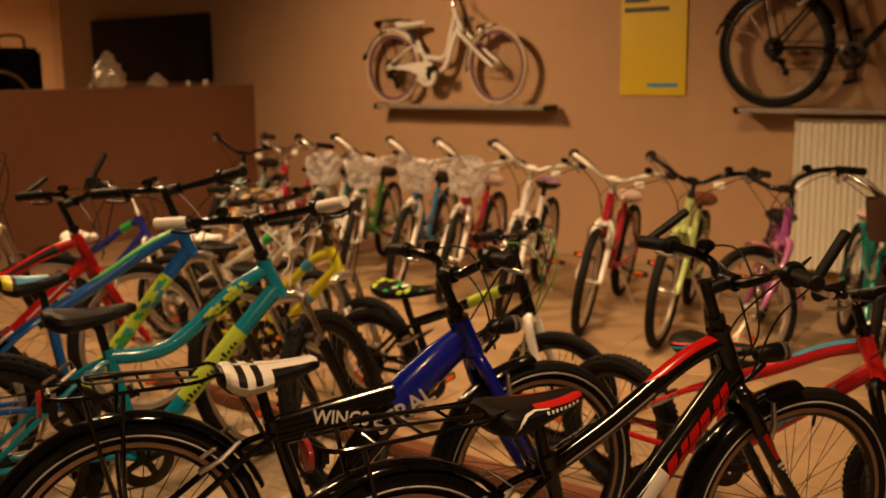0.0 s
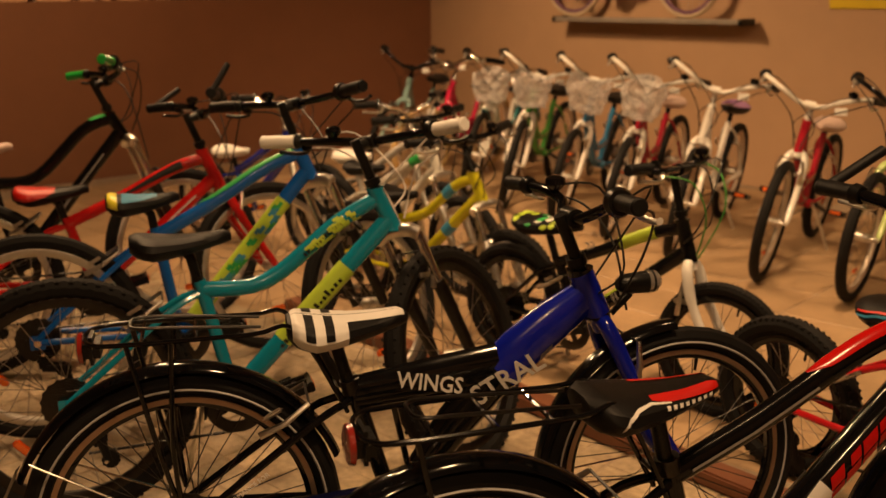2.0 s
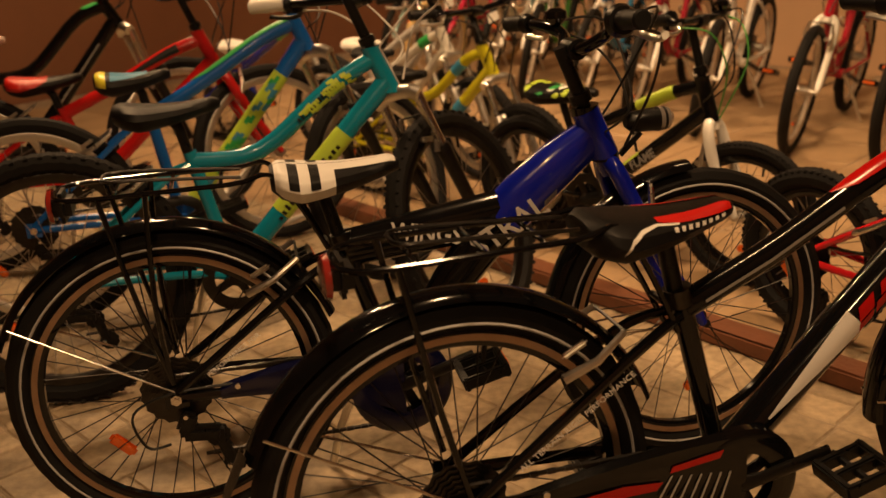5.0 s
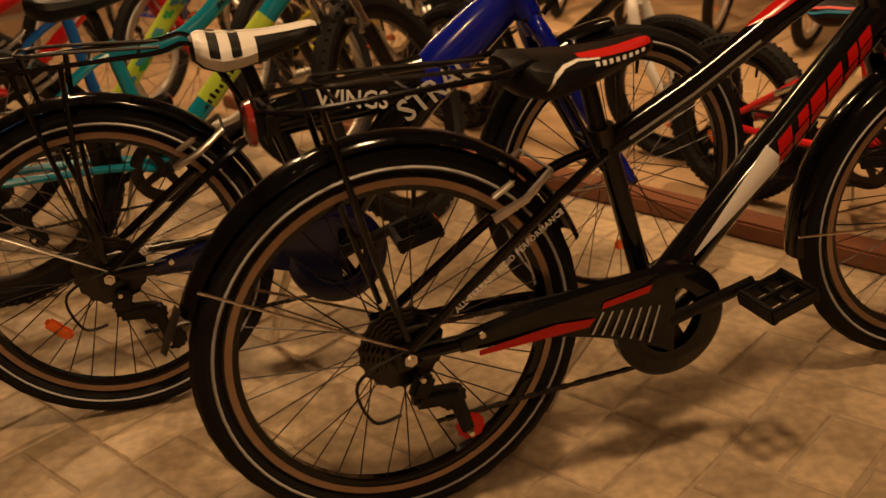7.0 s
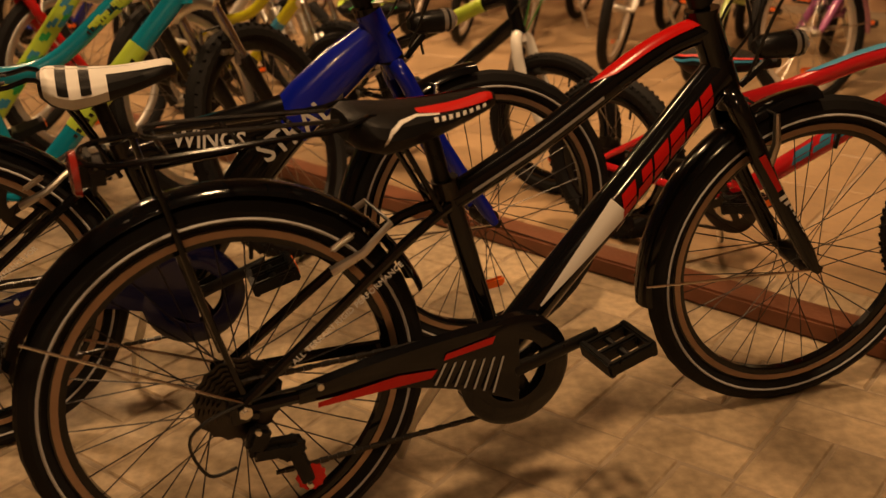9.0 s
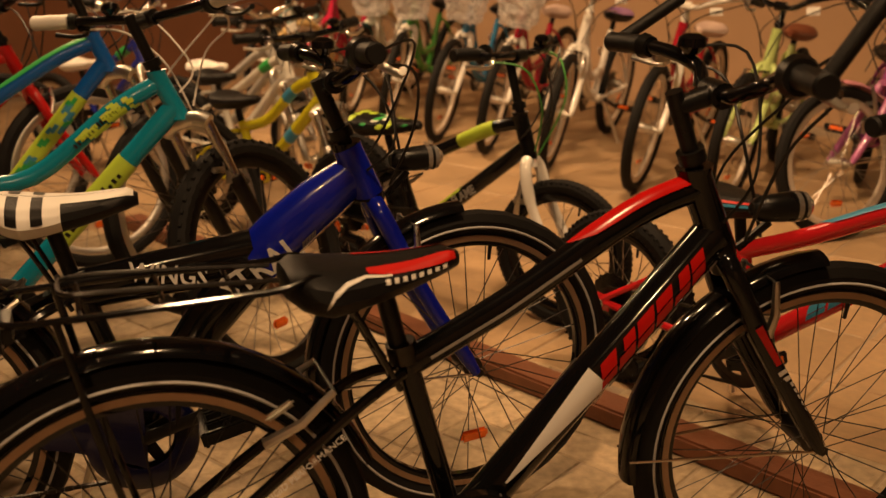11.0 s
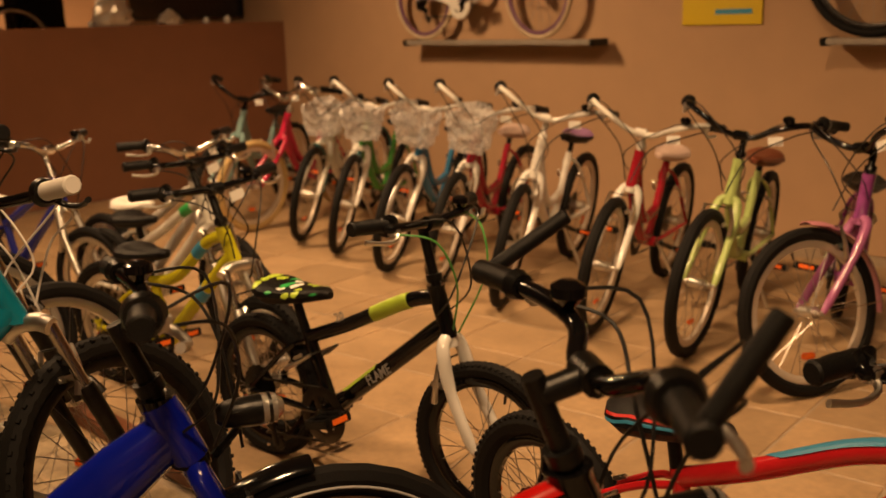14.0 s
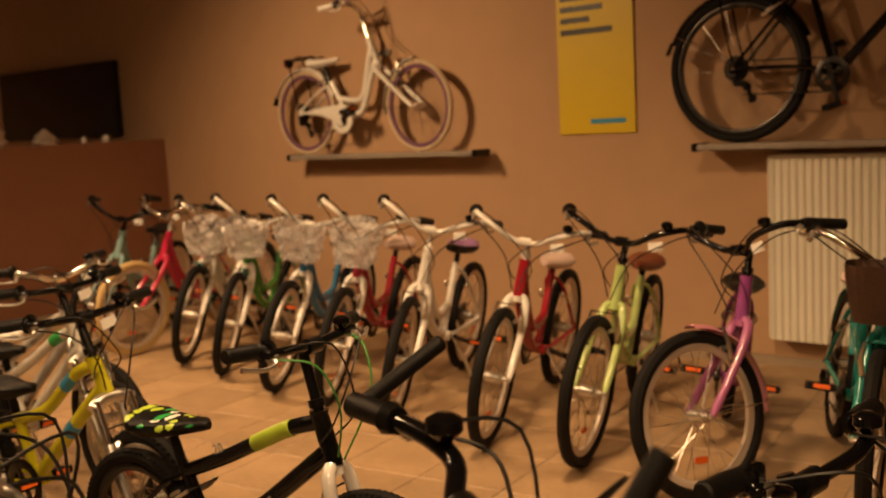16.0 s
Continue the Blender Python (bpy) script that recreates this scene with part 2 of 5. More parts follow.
def wheel(bike, s, x, name, front, m=None):
    R, tw = s["R"], s["tw"]
    c = (x, 0, R)
    rr = R - 2 * tw
    rim = Shape().ring(c, rr, [(0.003, -0.010), (0.003, 0.010), (-0.006, 0.012), (-0.020, 0.006), (-0.020, -0.006), (-0.006, -0.012)], 56)
    w = part(name, rim, s["rim"], bike)
    if m is not None:
        w.matrix_basis = m
    seg = 9
    prof = [(tw + math.cos(2 * math.pi * k / seg) * tw, math.sin(2 * math.pi * k / seg) * tw) for k in range(seg)]
    if s["knob"]:
        fine = s.get("fine", 1.0)
        nk = int(60 / fine)
        t = Shape().ring(c, rr, prof, 2 * nk, wob=lambda i: 0.0026 * fine if i % 2 else -0.0005)
        for k in range(nk):
            a = 2 * math.pi * k / nk
            for sy in (-1, 1):
                mm = Matrix.Rotation(-a, 4, "Y") @ Matrix.Rotation(sy * 0.7, 4, "Z")
                p = Vector((math.cos(a) * (R - 0.007), sy * tw * 0.72, math.sin(a) * (R - 0.007))) + Vector(c)
                q = [mm @ (Vector(v) * 0.78 * fine) + p for v in ((-0.004, -0.005, -0.007), (-0.004, 0.005, -0.007), (-0.004, 0.005, 0.007), (-0.004, -0.005, 0.007), (0.006, -0.004, -0.005), (0.006, 0.004, -0.005), (0.006, 0.004, 0.005), (0.006, -0.004, 0.005))]
                t.add(q, [(4, 5, 6, 7), (0, 1, 5, 4), (1, 2, 6, 5), (2, 3, 7, 6), (3, 0, 4, 7)])
    else:
        t = Shape().ring(c, rr, prof, 72, wob=(lambda i: 0.0012 if i % 2 else 0.0) if s["near"] else None)
    part("tyre", t, s.get("tyre", RUBBER), w)
    if s["stripe"]:
        for sy in (-1, 1):
            part("reflective_stripe", Shape().ring((x, sy * (tw * 0.93), R), R - tw * 1.25, [(-0.0022, 0), (0, sy * 0.002), (0.0022, 0)], 72), STRIPE, w)
    if s["near"]:
        for sy in (-1, 1):
            part("brake_track", Shape().ring((x, sy * 0.0125, R), rr - 0.004, [(-0.006, -0.0008), (0.004, -0.0008), (0.004, 0.0008), (-0.006, 0.0008)], 72), TRACK, w)
    hub = Shape().tube([(x, -0.045, R), (x, -0.03, R), (x, -0.03, R), (x, 0.03, R), (x, 0.03, R), (x, 0.045, R)], [0.012, 0.012, 0.024, 0.024, 0.012, 0.012] if not front else [0.01, 0.01, 0.019, 0.019, 0.01, 0.01], 12)
    hub.tube([(x, -0.062, R), (x, 0.062, R)], 0.0045, 8)
    for sy in (-1, 1):
        hub.tube([(x, sy * 0.052, R), (x, sy * 0.061, R)], 0.009, 6)
    part("hub", hub, DARKSTEEL if s["near"] else ALU, w)
    n = s["spokes"]
    joined = Shape()
    for k in range(n):
        a = 2 * math.pi * k / n
        sy = 1 if k % 2 else -1
        b = a + (0.9 if (k // 2) % 2 else -0.9)
        p0 = (x + math.cos(b) * 0.022, sy * 0.028, R + math.sin(b) * 0.022)
        p1 = (x + math.cos(a) * (rr - 0.018), sy * 0.003, R + math.sin(a) * (rr - 0.018))
        if s["near"]:
            part("spoke", Shape().tube([p0, p1], 0.0011, 4), DARKSTEEL, w)
        else:
            joined.tube([p0, p1], 0.0013, 3)
    if not s["near"]:
        tagged(part("spokes", joined, STEEL, w), kind="stuff")
    if s.get("reflector", True):
        for k in range(1):
            a = 3.9 + k * math.pi + (0.9 if front else 0.0)
            part("wheel_reflector", Shape().block((x + math.cos(a) * rr * 0.62, 0, R + math.sin(a) * rr * 0.62), (0.055, 0.010, 0.022), Matrix.Rotation(-a - math.pi / 2, 4, "Y"), 0.005), AMBER, w, "amber wheel reflector")
    part("valve", Shape().tube([(x + 0.05, 0, R + rr - 0.018), (x + 0.046, 0, R + rr - 0.052)], [0.004, 0.003], 6), PLASTIC, w)
    return w


def saddle(bike, s):
    sx, sz = s["clamp"]
    bx, bz = s["bb"]
    k = (s["seat"] - 0.05 - bz) / (sz - bz)
    px, pz = bx + (sx - bx) * k - s.get("setback", 0.0), s["seat"] - 0.05
    part("seatpost", Shape().tube([(sx, 0, sz - 0.02), (bx + (sx - bx) * k, 0, pz - 0.012), (px, 0, pz + 0.01)], 0.0128, 10).block((px, 0, pz + 0.005), (0.035, 0.04, 0.022), None, 0.004), s.get("post", PLASTIC), bike)
    rows = []
    L = s.get("seat_len", 0.255)
    for i in range(15):
        u = i / 14
        x = px - L * 0.5 + u * L
        w = 0.066 * (1 - u) ** 0.9 * (1.15 if u > 0.2 else 0.6 + 2.7 * u) + 0.018
        if u < 0.08:
            w *= 0.72 + 3.5 * u
        if u > 0.93:
            w *= 1 - (u - 0.93) * 6
        top = s["seat"] + 0.006 * (1 - u) ** 2 - 0.008 * math.sin(u * math.pi)
        dep = 0.028 + 0.046 * (1 - u) ** 1.1 * min(1.0, 0.55 + 2.0 * u)
        if u < 0.05 or u > 0.96:
            dep *= 0.7
            top -= 0.008
        ring = []
        for j in range(14):
            a = 2 * math.pi * j / 14
            cy, cz = math.cos(a), math.sin(a)
            ring.append((x, math.copysign(abs(cy) ** 0.7, cy) * w * (0.80 if cz < -0.3 else 1), top - dep * 0.5 + (dep * 0.5 * abs(cz) ** 0.85 if cz > 0 else -dep * 0.5 * abs(cz) ** 0.6)))
        rows.append(ring)
    sd = part("saddle", Shape().rings(rows), s["seat_mat"], bike)
    part("saddle_rail", Shape().tube(curve_pts([(px - 0.09, 0.022, s["seat"] - 0.028), (px - 0.04, 0.02, pz + 0.006), (px + 0.03, 0.02, pz + 0.006), (px + 0.09, 0.012, s["seat"] - 0.02)], 4), 0.0035, 6).tube(curve_pts([(px - 0.09, -0.022, s["seat"] - 0.028), (px - 0.04, -0.02, pz + 0.006), (px + 0.03, -0.02, pz + 0.006), (px + 0.09, -0.012, s["seat"] - 0.02)], 4), 0.0035, 6), DARKSTEEL, sd)

    def on_top(name, quad_u, side, mat, label, lift=0.0024):
        """A printed panel that follows the cover: quad_u gives rows of (u, from, to) round the top half."""
        sh = Shape()
        vs = []
        fine_rows = []
        for (ua, p0_, q0_), (ub, p1_, q1_) in zip(quad_u, quad_u[1:]):
            n_ = max(1, int(math.ceil((ub - ua) / 0.02)))
            fine_rows += [(ua + (ub - ua) * e_ / n_, p0_ + (p1_ - p0_) * e_ / n_, q0_ + (q1_ - q0_) * e_ / n_) for e_ in range(n_)]
        fine_rows.append(quad_u[-1])
        for u, a0, a1 in fine_rows:
            f = u * 14
            i0 = min(13, int(f))
            t = f - i0
            line = []
            cols_ = 16 if abs(quad_u[0][2] - quad_u[0][1]) > 0.8 else 6
            for q in range(cols_):
                ang = (a0 + (a1 - a0) * q / (cols_ - 1)) / (2 * math.pi) * 14
                j0 = int(math.floor(ang)) % 14
                tj = ang - math.floor(ang)
                pa = Vector(rows[i0][j0]).lerp(Vector(rows[i0][(j0 + 1) % 14]), tj)
                pb = Vector(rows[i0 + 1][j0]).lerp(Vector(rows[i0 + 1][(j0 + 1) % 14]), tj)
                p = pa.lerp(pb, t)
                cen = Vector((p.x, 0, s["seat"] - 0.02))
                line.append(p + (p - cen).normalized() * lift)
            vs.append(line)
        sh.rings(vs, closed_row=False)
        part(name, sh, mat, sd, label)

    for kind in s.get("seat_print", ()):
        if kind == "white_claw":
            for side in (1, -1):
                def an(a):
                    return a if side > 0 else math.pi - a
                on_top("saddle_panel", [(0.03, an(-0.3), an(1.56)), (0.12, an(-0.55), an(1.56)), (0.25, an(-0.6), an(1.56)), (0.38, an(-0.6), an(1.56)), (0.48, an(-0.5), an(1.56))], side, VINYL_W, "white vinyl panel")
                for u_ in (0.13, 0.29):
                    on_top("saddle_panel", [(u_, an(0.10), an(1.5)), (u_ + 0.035, an(0.08), an(1.5)), (u_ + 0.075, an(0.10), an(1.5))], side, VINYL, "black bar", 0.0036)
                on_top("saddle_panel", [(0.46, an(1.12), an(1.56)), (0.65, an(1.05), an(1.56)), (0.82, an(0.85), an(1.56)), (0.97, an(0.6), an(1.56))], side, VINYL_W, "white vinyl nose")
        if kind == "red_flash":
            for side in (1, -1):
                def an(a):
                    return a if side > 0 else math.pi - a
                on_top("saddle_panel", [(0.42, an(1.0), an(1.25)), (0.55, an(0.75), an(1.25)), (0.7, an(0.6), an(1.2)), (0.88, an(0.35), an(1.2)), (0.96, an(0.3), an(1.0))], side, VINYL_R, "red vinyl flash")
                on_top("saddle_panel", [(0.16, an(-0.25), an(-0.05)), (0.20, an(0.25), an(0.45)), (0.28, an(0.6), an(0.78)), (0.40, an(0.82), an(0.95)), (0.55, an(0.66), an(0.75))], side, VINYL_W, "pale piping line")
                for q in range(8):
                    u = 0.50 + q * 0.052
                    b0 = 0.58 - (u - 0.5) * 0.9
                    on_top("saddle_panel", [(u, an(b0 - 0.25), an(b0)), (u + 0.028, an(b0 - 0.27), an(b0 - 0.02))], side, VINYL_W, "small white tick")
        if kind == "lime_spots":
            for q in range(8):
                u = 0.08 + q * 0.105
                for a in (0.2, 0.95, 1.7, 2.45):
                    a2 = a + 0.35 * math.sin(q * 2.3 + a * 1.7)
                    w2 = 0.42 + 0.25 * math.sin(q * 5.1 + a * 3)
                    on_top("saddle_panel", [(u, a2 + 0.1, a2 + w2 * 0.6), (u + 0.045, a2 - 0.15, a2 + w2), (u + 0.085, a2 - 0.05, a2 + w2 * 0.5)], 1, (LIMEINK, GREENINK, LIMEINK, VINYL_W, VINYL)[(q * 2 + int(a * 3)) % 5], "lime and white print")
        if kind == "side_lines":
            for side in (1, -1):
                def an(a):
                    return a if side > 0 else math.pi - a
                for lo_, mt_ in ((0.62, VINYL_R), (0.30, BLUEINK)):
                    on_top("saddle_panel", [(0.1, an(lo_ - 0.35), an(lo_ - 0.2)), (0.3, an(lo_), an(lo_ + 0.17)), (0.6, an(lo_), an(lo_ + 0.2)), (0.9, an(lo_ - 0.1), an(lo_ + 0.12))], side, mt_, "coloured piping")
        if kind == "redtop":
            on_top("saddle_panel", [(0.03, -0.3, 3.44), (0.2, -0.2, 3.34), (0.42, 0.1, 3.04), (0.56, 0.6, 2.54)], 1, VINYL_R, "red vinyl rear")
            continue
        if kind == "yellowblue":
            on_top("saddle_panel", [(0.03, -0.2, 3.34), (0.16, -0.1, 3.24)], 1, YELLOWINK, "yellow rear edge")
            on_top("saddle_panel", [(0.22, 0.5, 2.64), (0.5, 0.7, 2.44), (0.7, 1.0, 2.14)], 1, BLUEINK, "blue vinyl top")
            continue
        if kind in ("pale", "redtop", "bluetop", "purple", "yellowblue"):
            mt = {"pale": VINYL_W, "redtop": VINYL_R, "bluetop": BLUEINK, "purple": paint(0.35, 0.18, 0.45), "yellowblue": YELLOWINK}[kind]
            on_top("saddle_panel", [(0.05, 0.3, 2.84), (0.3, 0.35, 2.8), (0.55, 0.6, 2.5), (0.75, 0.9, 2.2)], 1, mt, "coloured vinyl top")
    return sd


def bicycle(where, heading, label, name="bicycle", group="", steer_deg=None, **over):
    """A bicycle on its wheels. where: the rear tyre's contact point; heading: degrees from +x. Local x runs forward, y to the rider's left."""
    s = dict(BASE, **over)
    if steer_deg is not None:
        s["steer"] = steer_deg
    bike = new(name)
    tagged(bike, label, "bicycle", group)
    R, wb, tw = s["R"], s["wb"], s["tw"]
    bx, bz = s["bb"]
    cx, cz = s["clamp"]
    hx, hz = s["ht"]
    lx, lz = s["hb"]
    fm, km = s["frame"], s["fork"] or s["frame"]
    ax = Vector((hx - lx, 0, hz - lz)).normalized()
    S = Matrix.Translation((lx, 0, lz)) @ Matrix.Rotation(radians(s["steer"]), 4, ax) @ Matrix.Translation((-lx, 0, -lz))

    wheel(bike, s, 0.0, "rear_wheel", False)
    wheel(bike, s, wb, "front_wheel", True, S)

    # frame
    fr = Shape()
    ht_r = 0.021 if not s["near"] else 0.024
    fr.tube([(hx + (hx - lx) * 0.04, 0, hz + 0.004), (hx, 0, hz - 0.008), (lx, 0, lz + 0.008), (lx, 0, lz - 0.004)], [ht_r * 1.12, ht_r, ht_r, ht_r * 1.12], 14)
    fr.tube([(bx, 0, bz), (cx, 0, cz)], s["str_"], 12)
    fr.tube([(bx, -0.036, bz), (bx, 0.036, bz)], 0.022, 14)
    dt0, dt1 = Vector((bx + 0.004, 0, bz + 0.01)), Vector((lx + (hx - lx) * 0.22, 0, lz + (hz - lz) * 0.22))
    tt1 = Vector((lx + (hx - lx) * 0.80, 0, lz + (hz - lz) * 0.80))
    tt0 = Vector((cx + (bx - cx) * 0.08, 0, cz - (cz - bz) * 0.08))
    st = s["style"]
    if st == "diamond":
        tt = curve_pts([tt0, tt0.lerp(tt1, 0.35) + Vector((0, 0, s.get("sag", 0.0))), tt0.lerp(tt1, 0.75) + Vector((0, 0, s.get("rise", 0.012))), tt1], 5)
        dt = curve_pts([dt0, dt0.lerp(dt1, 0.5) + Vector((0, 0, s.get("dsag", 0.0))), dt1], 6)
        fr.tube(tt, s["ttr"], 14, 0.85)
        fr.tube(dt, s["dtr"], 14, 0.9)
    elif st == "wide":
        dt1 = Vector((lx + (hx - lx) * 0.5, 0, lz + (hz - lz) * 0.5))
        dt = [dt0.lerp(dt1, q / 6) + Vector((-0.012, 0, 0.035)) * math.sin(q / 6 * math.pi) for q in range(7)]
        tt = [tt0, dt0.lerp(dt1, 0.55) + Vector((-0.01, 0, 0.052))]
        fr.tube([tt0, tt0.lerp(tt[1], 0.5), tt[1]], [s["ttr"], s["ttr"] * 1.15, s["ttr"] * 1.25], 14, 0.6)
        fr.tube(dt, [s["dtr"] * q for q in (0.72, 0.85, 1.0, 1.1, 1.12, 1.05, 0.8)], 16, 0.62)
    else:
        tt = curve_pts([(bx + (cx - bx) * s.get("low", 0.55), 0, bz + (cz - bz) * s.get("low", 0.55)), (bx + 0.12, 0, bz + 0.12 + s.get("swoop", 0.0)), (lx - 0.09, 0, lz - 0.02), tt1], 6)
        dt = curve_pts([dt0, (bx + 0.13, 0, bz + 0.05), (lx - 0.07, 0, lz - 0.09), dt1], 6)
        fr.tube(tt, s["ttr"], 12, 0.9)
        fr.tube(dt, s["dtr"], 12, 0.9)
    frame_ob = part("frame", fr, fm, bike)
    sm0 = s.get("stay_mat", fm)
    for sy in (-1, 1):
        part("chainstay", Shape().tube(curve_pts([(0, sy * 0.058, R), (R * 0.9, sy * 0.045, R - 0.012), (bx - 0.02, sy * 0.03, bz)], 4), 0.0095, 8), sm0, frame_ob)
        part("seatstay", Shape().tube(curve_pts([(0.0, sy * 0.058, R + 0.008), (cx * 0.72, sy * 0.04, R + (cz - R) * 0.72), (cx - 0.004, sy * 0.014, cz - 0.03)], 4), 0.0078, 8), sm0, frame_ob)
        part("dropout", Shape().block((0, sy * 0.058, R), (0.04, 0.005, 0.04), None, 0.002), sm0, frame_ob)
    if s["near"]:
        part("seat_clamp", Shape().tube([(cx + 0.003, 0, cz - 0.018), (cx - 0.003, 0, cz + 0.008)], s["str_"] + 0.004, 14).tube([(cx - 0.03, -0.014, cz - 0.004), (cx - 0.03, 0.02, cz - 0.004)], 0.005, 8), DARKSTEEL, bike)

    # printed bands and panels on the frame tubes
    def along(path, u):
        f = u * (len(path) - 1)
        i = min(len(path) - 2, int(f))
        return Vector(path[i]).lerp(Vector(path[i + 1]), f - i)

    wide_r = (0.72, 0.85, 1.0, 1.1, 1.12, 1.05, 0.8)
    flat = {"diamond": 0.88, "wide": 0.62}.get(st, 0.9)

    def radius(tube_name, u):
        if tube_name == "top":
            return s["ttr"] * (1 + 0.25 * u if st == "wide" else 1)
        if st == "wide":
            f = u * 6
            k = min(5, int(f))
            return s["dtr"] * (wide_r[k] + (wide_r[k + 1] - wide_r[k]) * (f - k))
        return s["dtr"]

    def skin(path, tube_name, u, ang, sy, lift):
        """A point on a tube's skin: ang 0 faces sideways, a quarter turn up is the crest."""
        p = along(path, max(0, min(1, u)))
        d = (along(path, min(1, u + 0.02)) - along(path, max(0, u - 0.02))).normalized()
        n = Vector((-d.z, 0, d.x))
        r = radius(tube_name, max(0, min(1, u)))
        return p + Vector((0, sy, 0)) * math.cos(ang) * (r * flat + lift) + n * math.sin(ang) * (r + lift)

    for kind, tube_name, u0, u1, mat, dlabel in s["decals"]:
        path = tt if tube_name == "top" else dt
        if kind == "band":
            us = [u0 + (u1 - u0) * q / 8 for q in range(9)]
            part("decal", Shape().tube([along(path, u) for u in us], [radius(tube_name, u) + 0.0016 for u in us], 14, flat), mat, frame_ob, dlabel)
        elif kind == "upper":
            rows = []
            for q in range(9):
                wdt = min(1.0, 6 * q / 8 + 0.15)
                rows.append([skin(path, tube_name, u0 + (u1 - u0) * q / 8, math.pi / 2 + (k / 8 - 0.5) * 1.9 * wdt, 1, 0.0018) for k in range(9)])
            part("decal", Shape().rings(rows, closed_row=False), mat, frame_ob, dlabel)
        elif kind == "wedge":
            for sy in (-1, 1):
                rows = [[skin(path, tube_name, u0 + (u1 - u0) * q / 6, a0 + (a1 - a0) * k / 3, sy, 0.0022) for k in range(4)] for q, (a0, a1) in enumerate([(0.2 - 0.12 * h, 0.3 + 0.09 * h) for h in range(7)])]
                part("decal", Shape().rings(rows, closed_row=False), mat, frame_ob, dlabel)
        else:
            rg = random.Random(int(u0 * 1000) + len(s["decals"]))
            nlet = s.get("letters", 6)
            for sy in (-1, 1):
                for q in range({"blocks": nlet, "dashes": 9, "camo": 12, "text": 16, "line": 1}[kind]):
                    if kind == "blocks":
                        a0 = u0 + (u1 - u0) * q / nlet
                        a1 = a0 + (u1 - u0) / nlet * 0.86
                        strokes = [(a0, a1, -0.42, 0.02 if q % 2 else -0.1), (a0 + (0.3 * (a1 - a0) if q % 3 == 1 else 0), a1, 0.08 if q % 2 else -0.04, 0.52)]
                    elif kind == "dashes":
                        a0 = u0 + (u1 - u0) * q / 9
                        strokes = [(a0, a0 + (u1 - u0) / 9 * 0.62, -0.92, -0.60)]
                    elif kind == "camo":
                        a0, lo = rg.uniform(u0, u1 - 0.04), rg.uniform(-0.9, 0.5)
                        strokes = [(a0, a0 + rg.uniform(0.02, 0.045), lo, lo + rg.uniform(0.3, 0.6)), (a0 + 0.012, a0 + 0.05, lo - 0.35, lo + 0.1)]
                    elif kind == "text":
                        a0 = u0 + (u1 - u0) * q / 16
                        strokes = [(a0, a0 + (u1 - u0) / 16 * 0.55, -0.35, rg.uniform(-0.05, 0.35))]
                    else:
                        strokes = [(u0, u1, -0.1, 0.1)]
                    sh = Shape()
                    for w0, w1, l, h in strokes:
                        sh.rings([[skin(path, tube_name, w0 + (w1 - w0) * e / 2 + ((l + (h - l) * k / 3) * 0.045 if kind in ("blocks", "dashes") else 0), l + (h - l) * k / 3, sy, 0.0026) for k in range(4)] for e in range(3)], closed_row=False)
                    part("decal", sh, mat, frame_ob, dlabel)
    if s.get("head_mat") is not None:
        part("head_sleeve", Shape().tube([(hx, 0, hz - 0.004), (lx, 0, lz + 0.004)], ht_r + 0.0015, 16), s["head_mat"], frame_ob, "coloured head tube")

    # fork
    crown = Vector((lx - ax.x * 0.012, 0, lz - ax.z * 0.012))
    axle = Vector((wb, 0, R))
    if s["susp"]:
        top = crown - ax * 0.012
        fk = Shape().tube(curve_pts([(top.x + 0.012, -0.064, top.z - 0.004), (top.x + 0.006, -0.04, top.z + 0.01), (top.x + 0.002, 0, top.z + 0.014), (top.x + 0.006, 0.04, top.z + 0.01), (top.x + 0.012, 0.064, top.z - 0.004)], 3), 0.018, 10)
        fork_ob = part("fork_crown", fk, s.get("crown_mat", ALU), bike)
        low = Vector((wb - 0.012, 0.0, R))
        part("fork_arch", Shape().tube(curve_pts([(low.x - 0.05, -0.055, top.z - 0.15), (low.x - 0.07, -0.03, top.z - 0.11), (low.x - 0.075, 0.03, top.z - 0.11), (low.x - 0.05, 0.055, top.z - 0.15)], 3), 0.010, 8), km, fork_ob)
        for sy in (-1, 1):
            low = Vector((wb - 0.012, sy * 0.058, R))
            up_ = Vector((top.x + 0.012, sy * 0.054, top.z))
            part("stanchion", Shape().tube([up_ + Vector((0, 0, 0.014)), up_.lerp(low, 0.45)], 0.0125, 10), CHROME, fork_ob)
            part("fork_leg", Shape().tube([up_.lerp(low, 0.38), up_.lerp(low, 0.42), low], [0.0175, 0.019, 0.015], 10), km, fork_ob)
    else:
        fork_ob = part("fork_crown", Shape().tube([crown + ax * 0.014, crown - ax * 0.02], [0.020, 0.018], 12), km, bike)
        for sy in (-1, 1):
            k1 = crown.lerp(axle, 0.45) - Vector((0.012, 0, 0))
            part("fork_leg", Shape().tube(curve_pts([(crown.x, sy * 0.012, crown.z + 0.004), (crown.x + 0.008, sy * 0.036, crown.z - 0.02), (k1.x, sy * 0.05, k1.z), (wb - 0.004, sy * 0.056, R)], 4), [0.016] * 4 + [0.0165] * 4 + [0.014] * 4 + [0.009], 10), km, fork_ob)
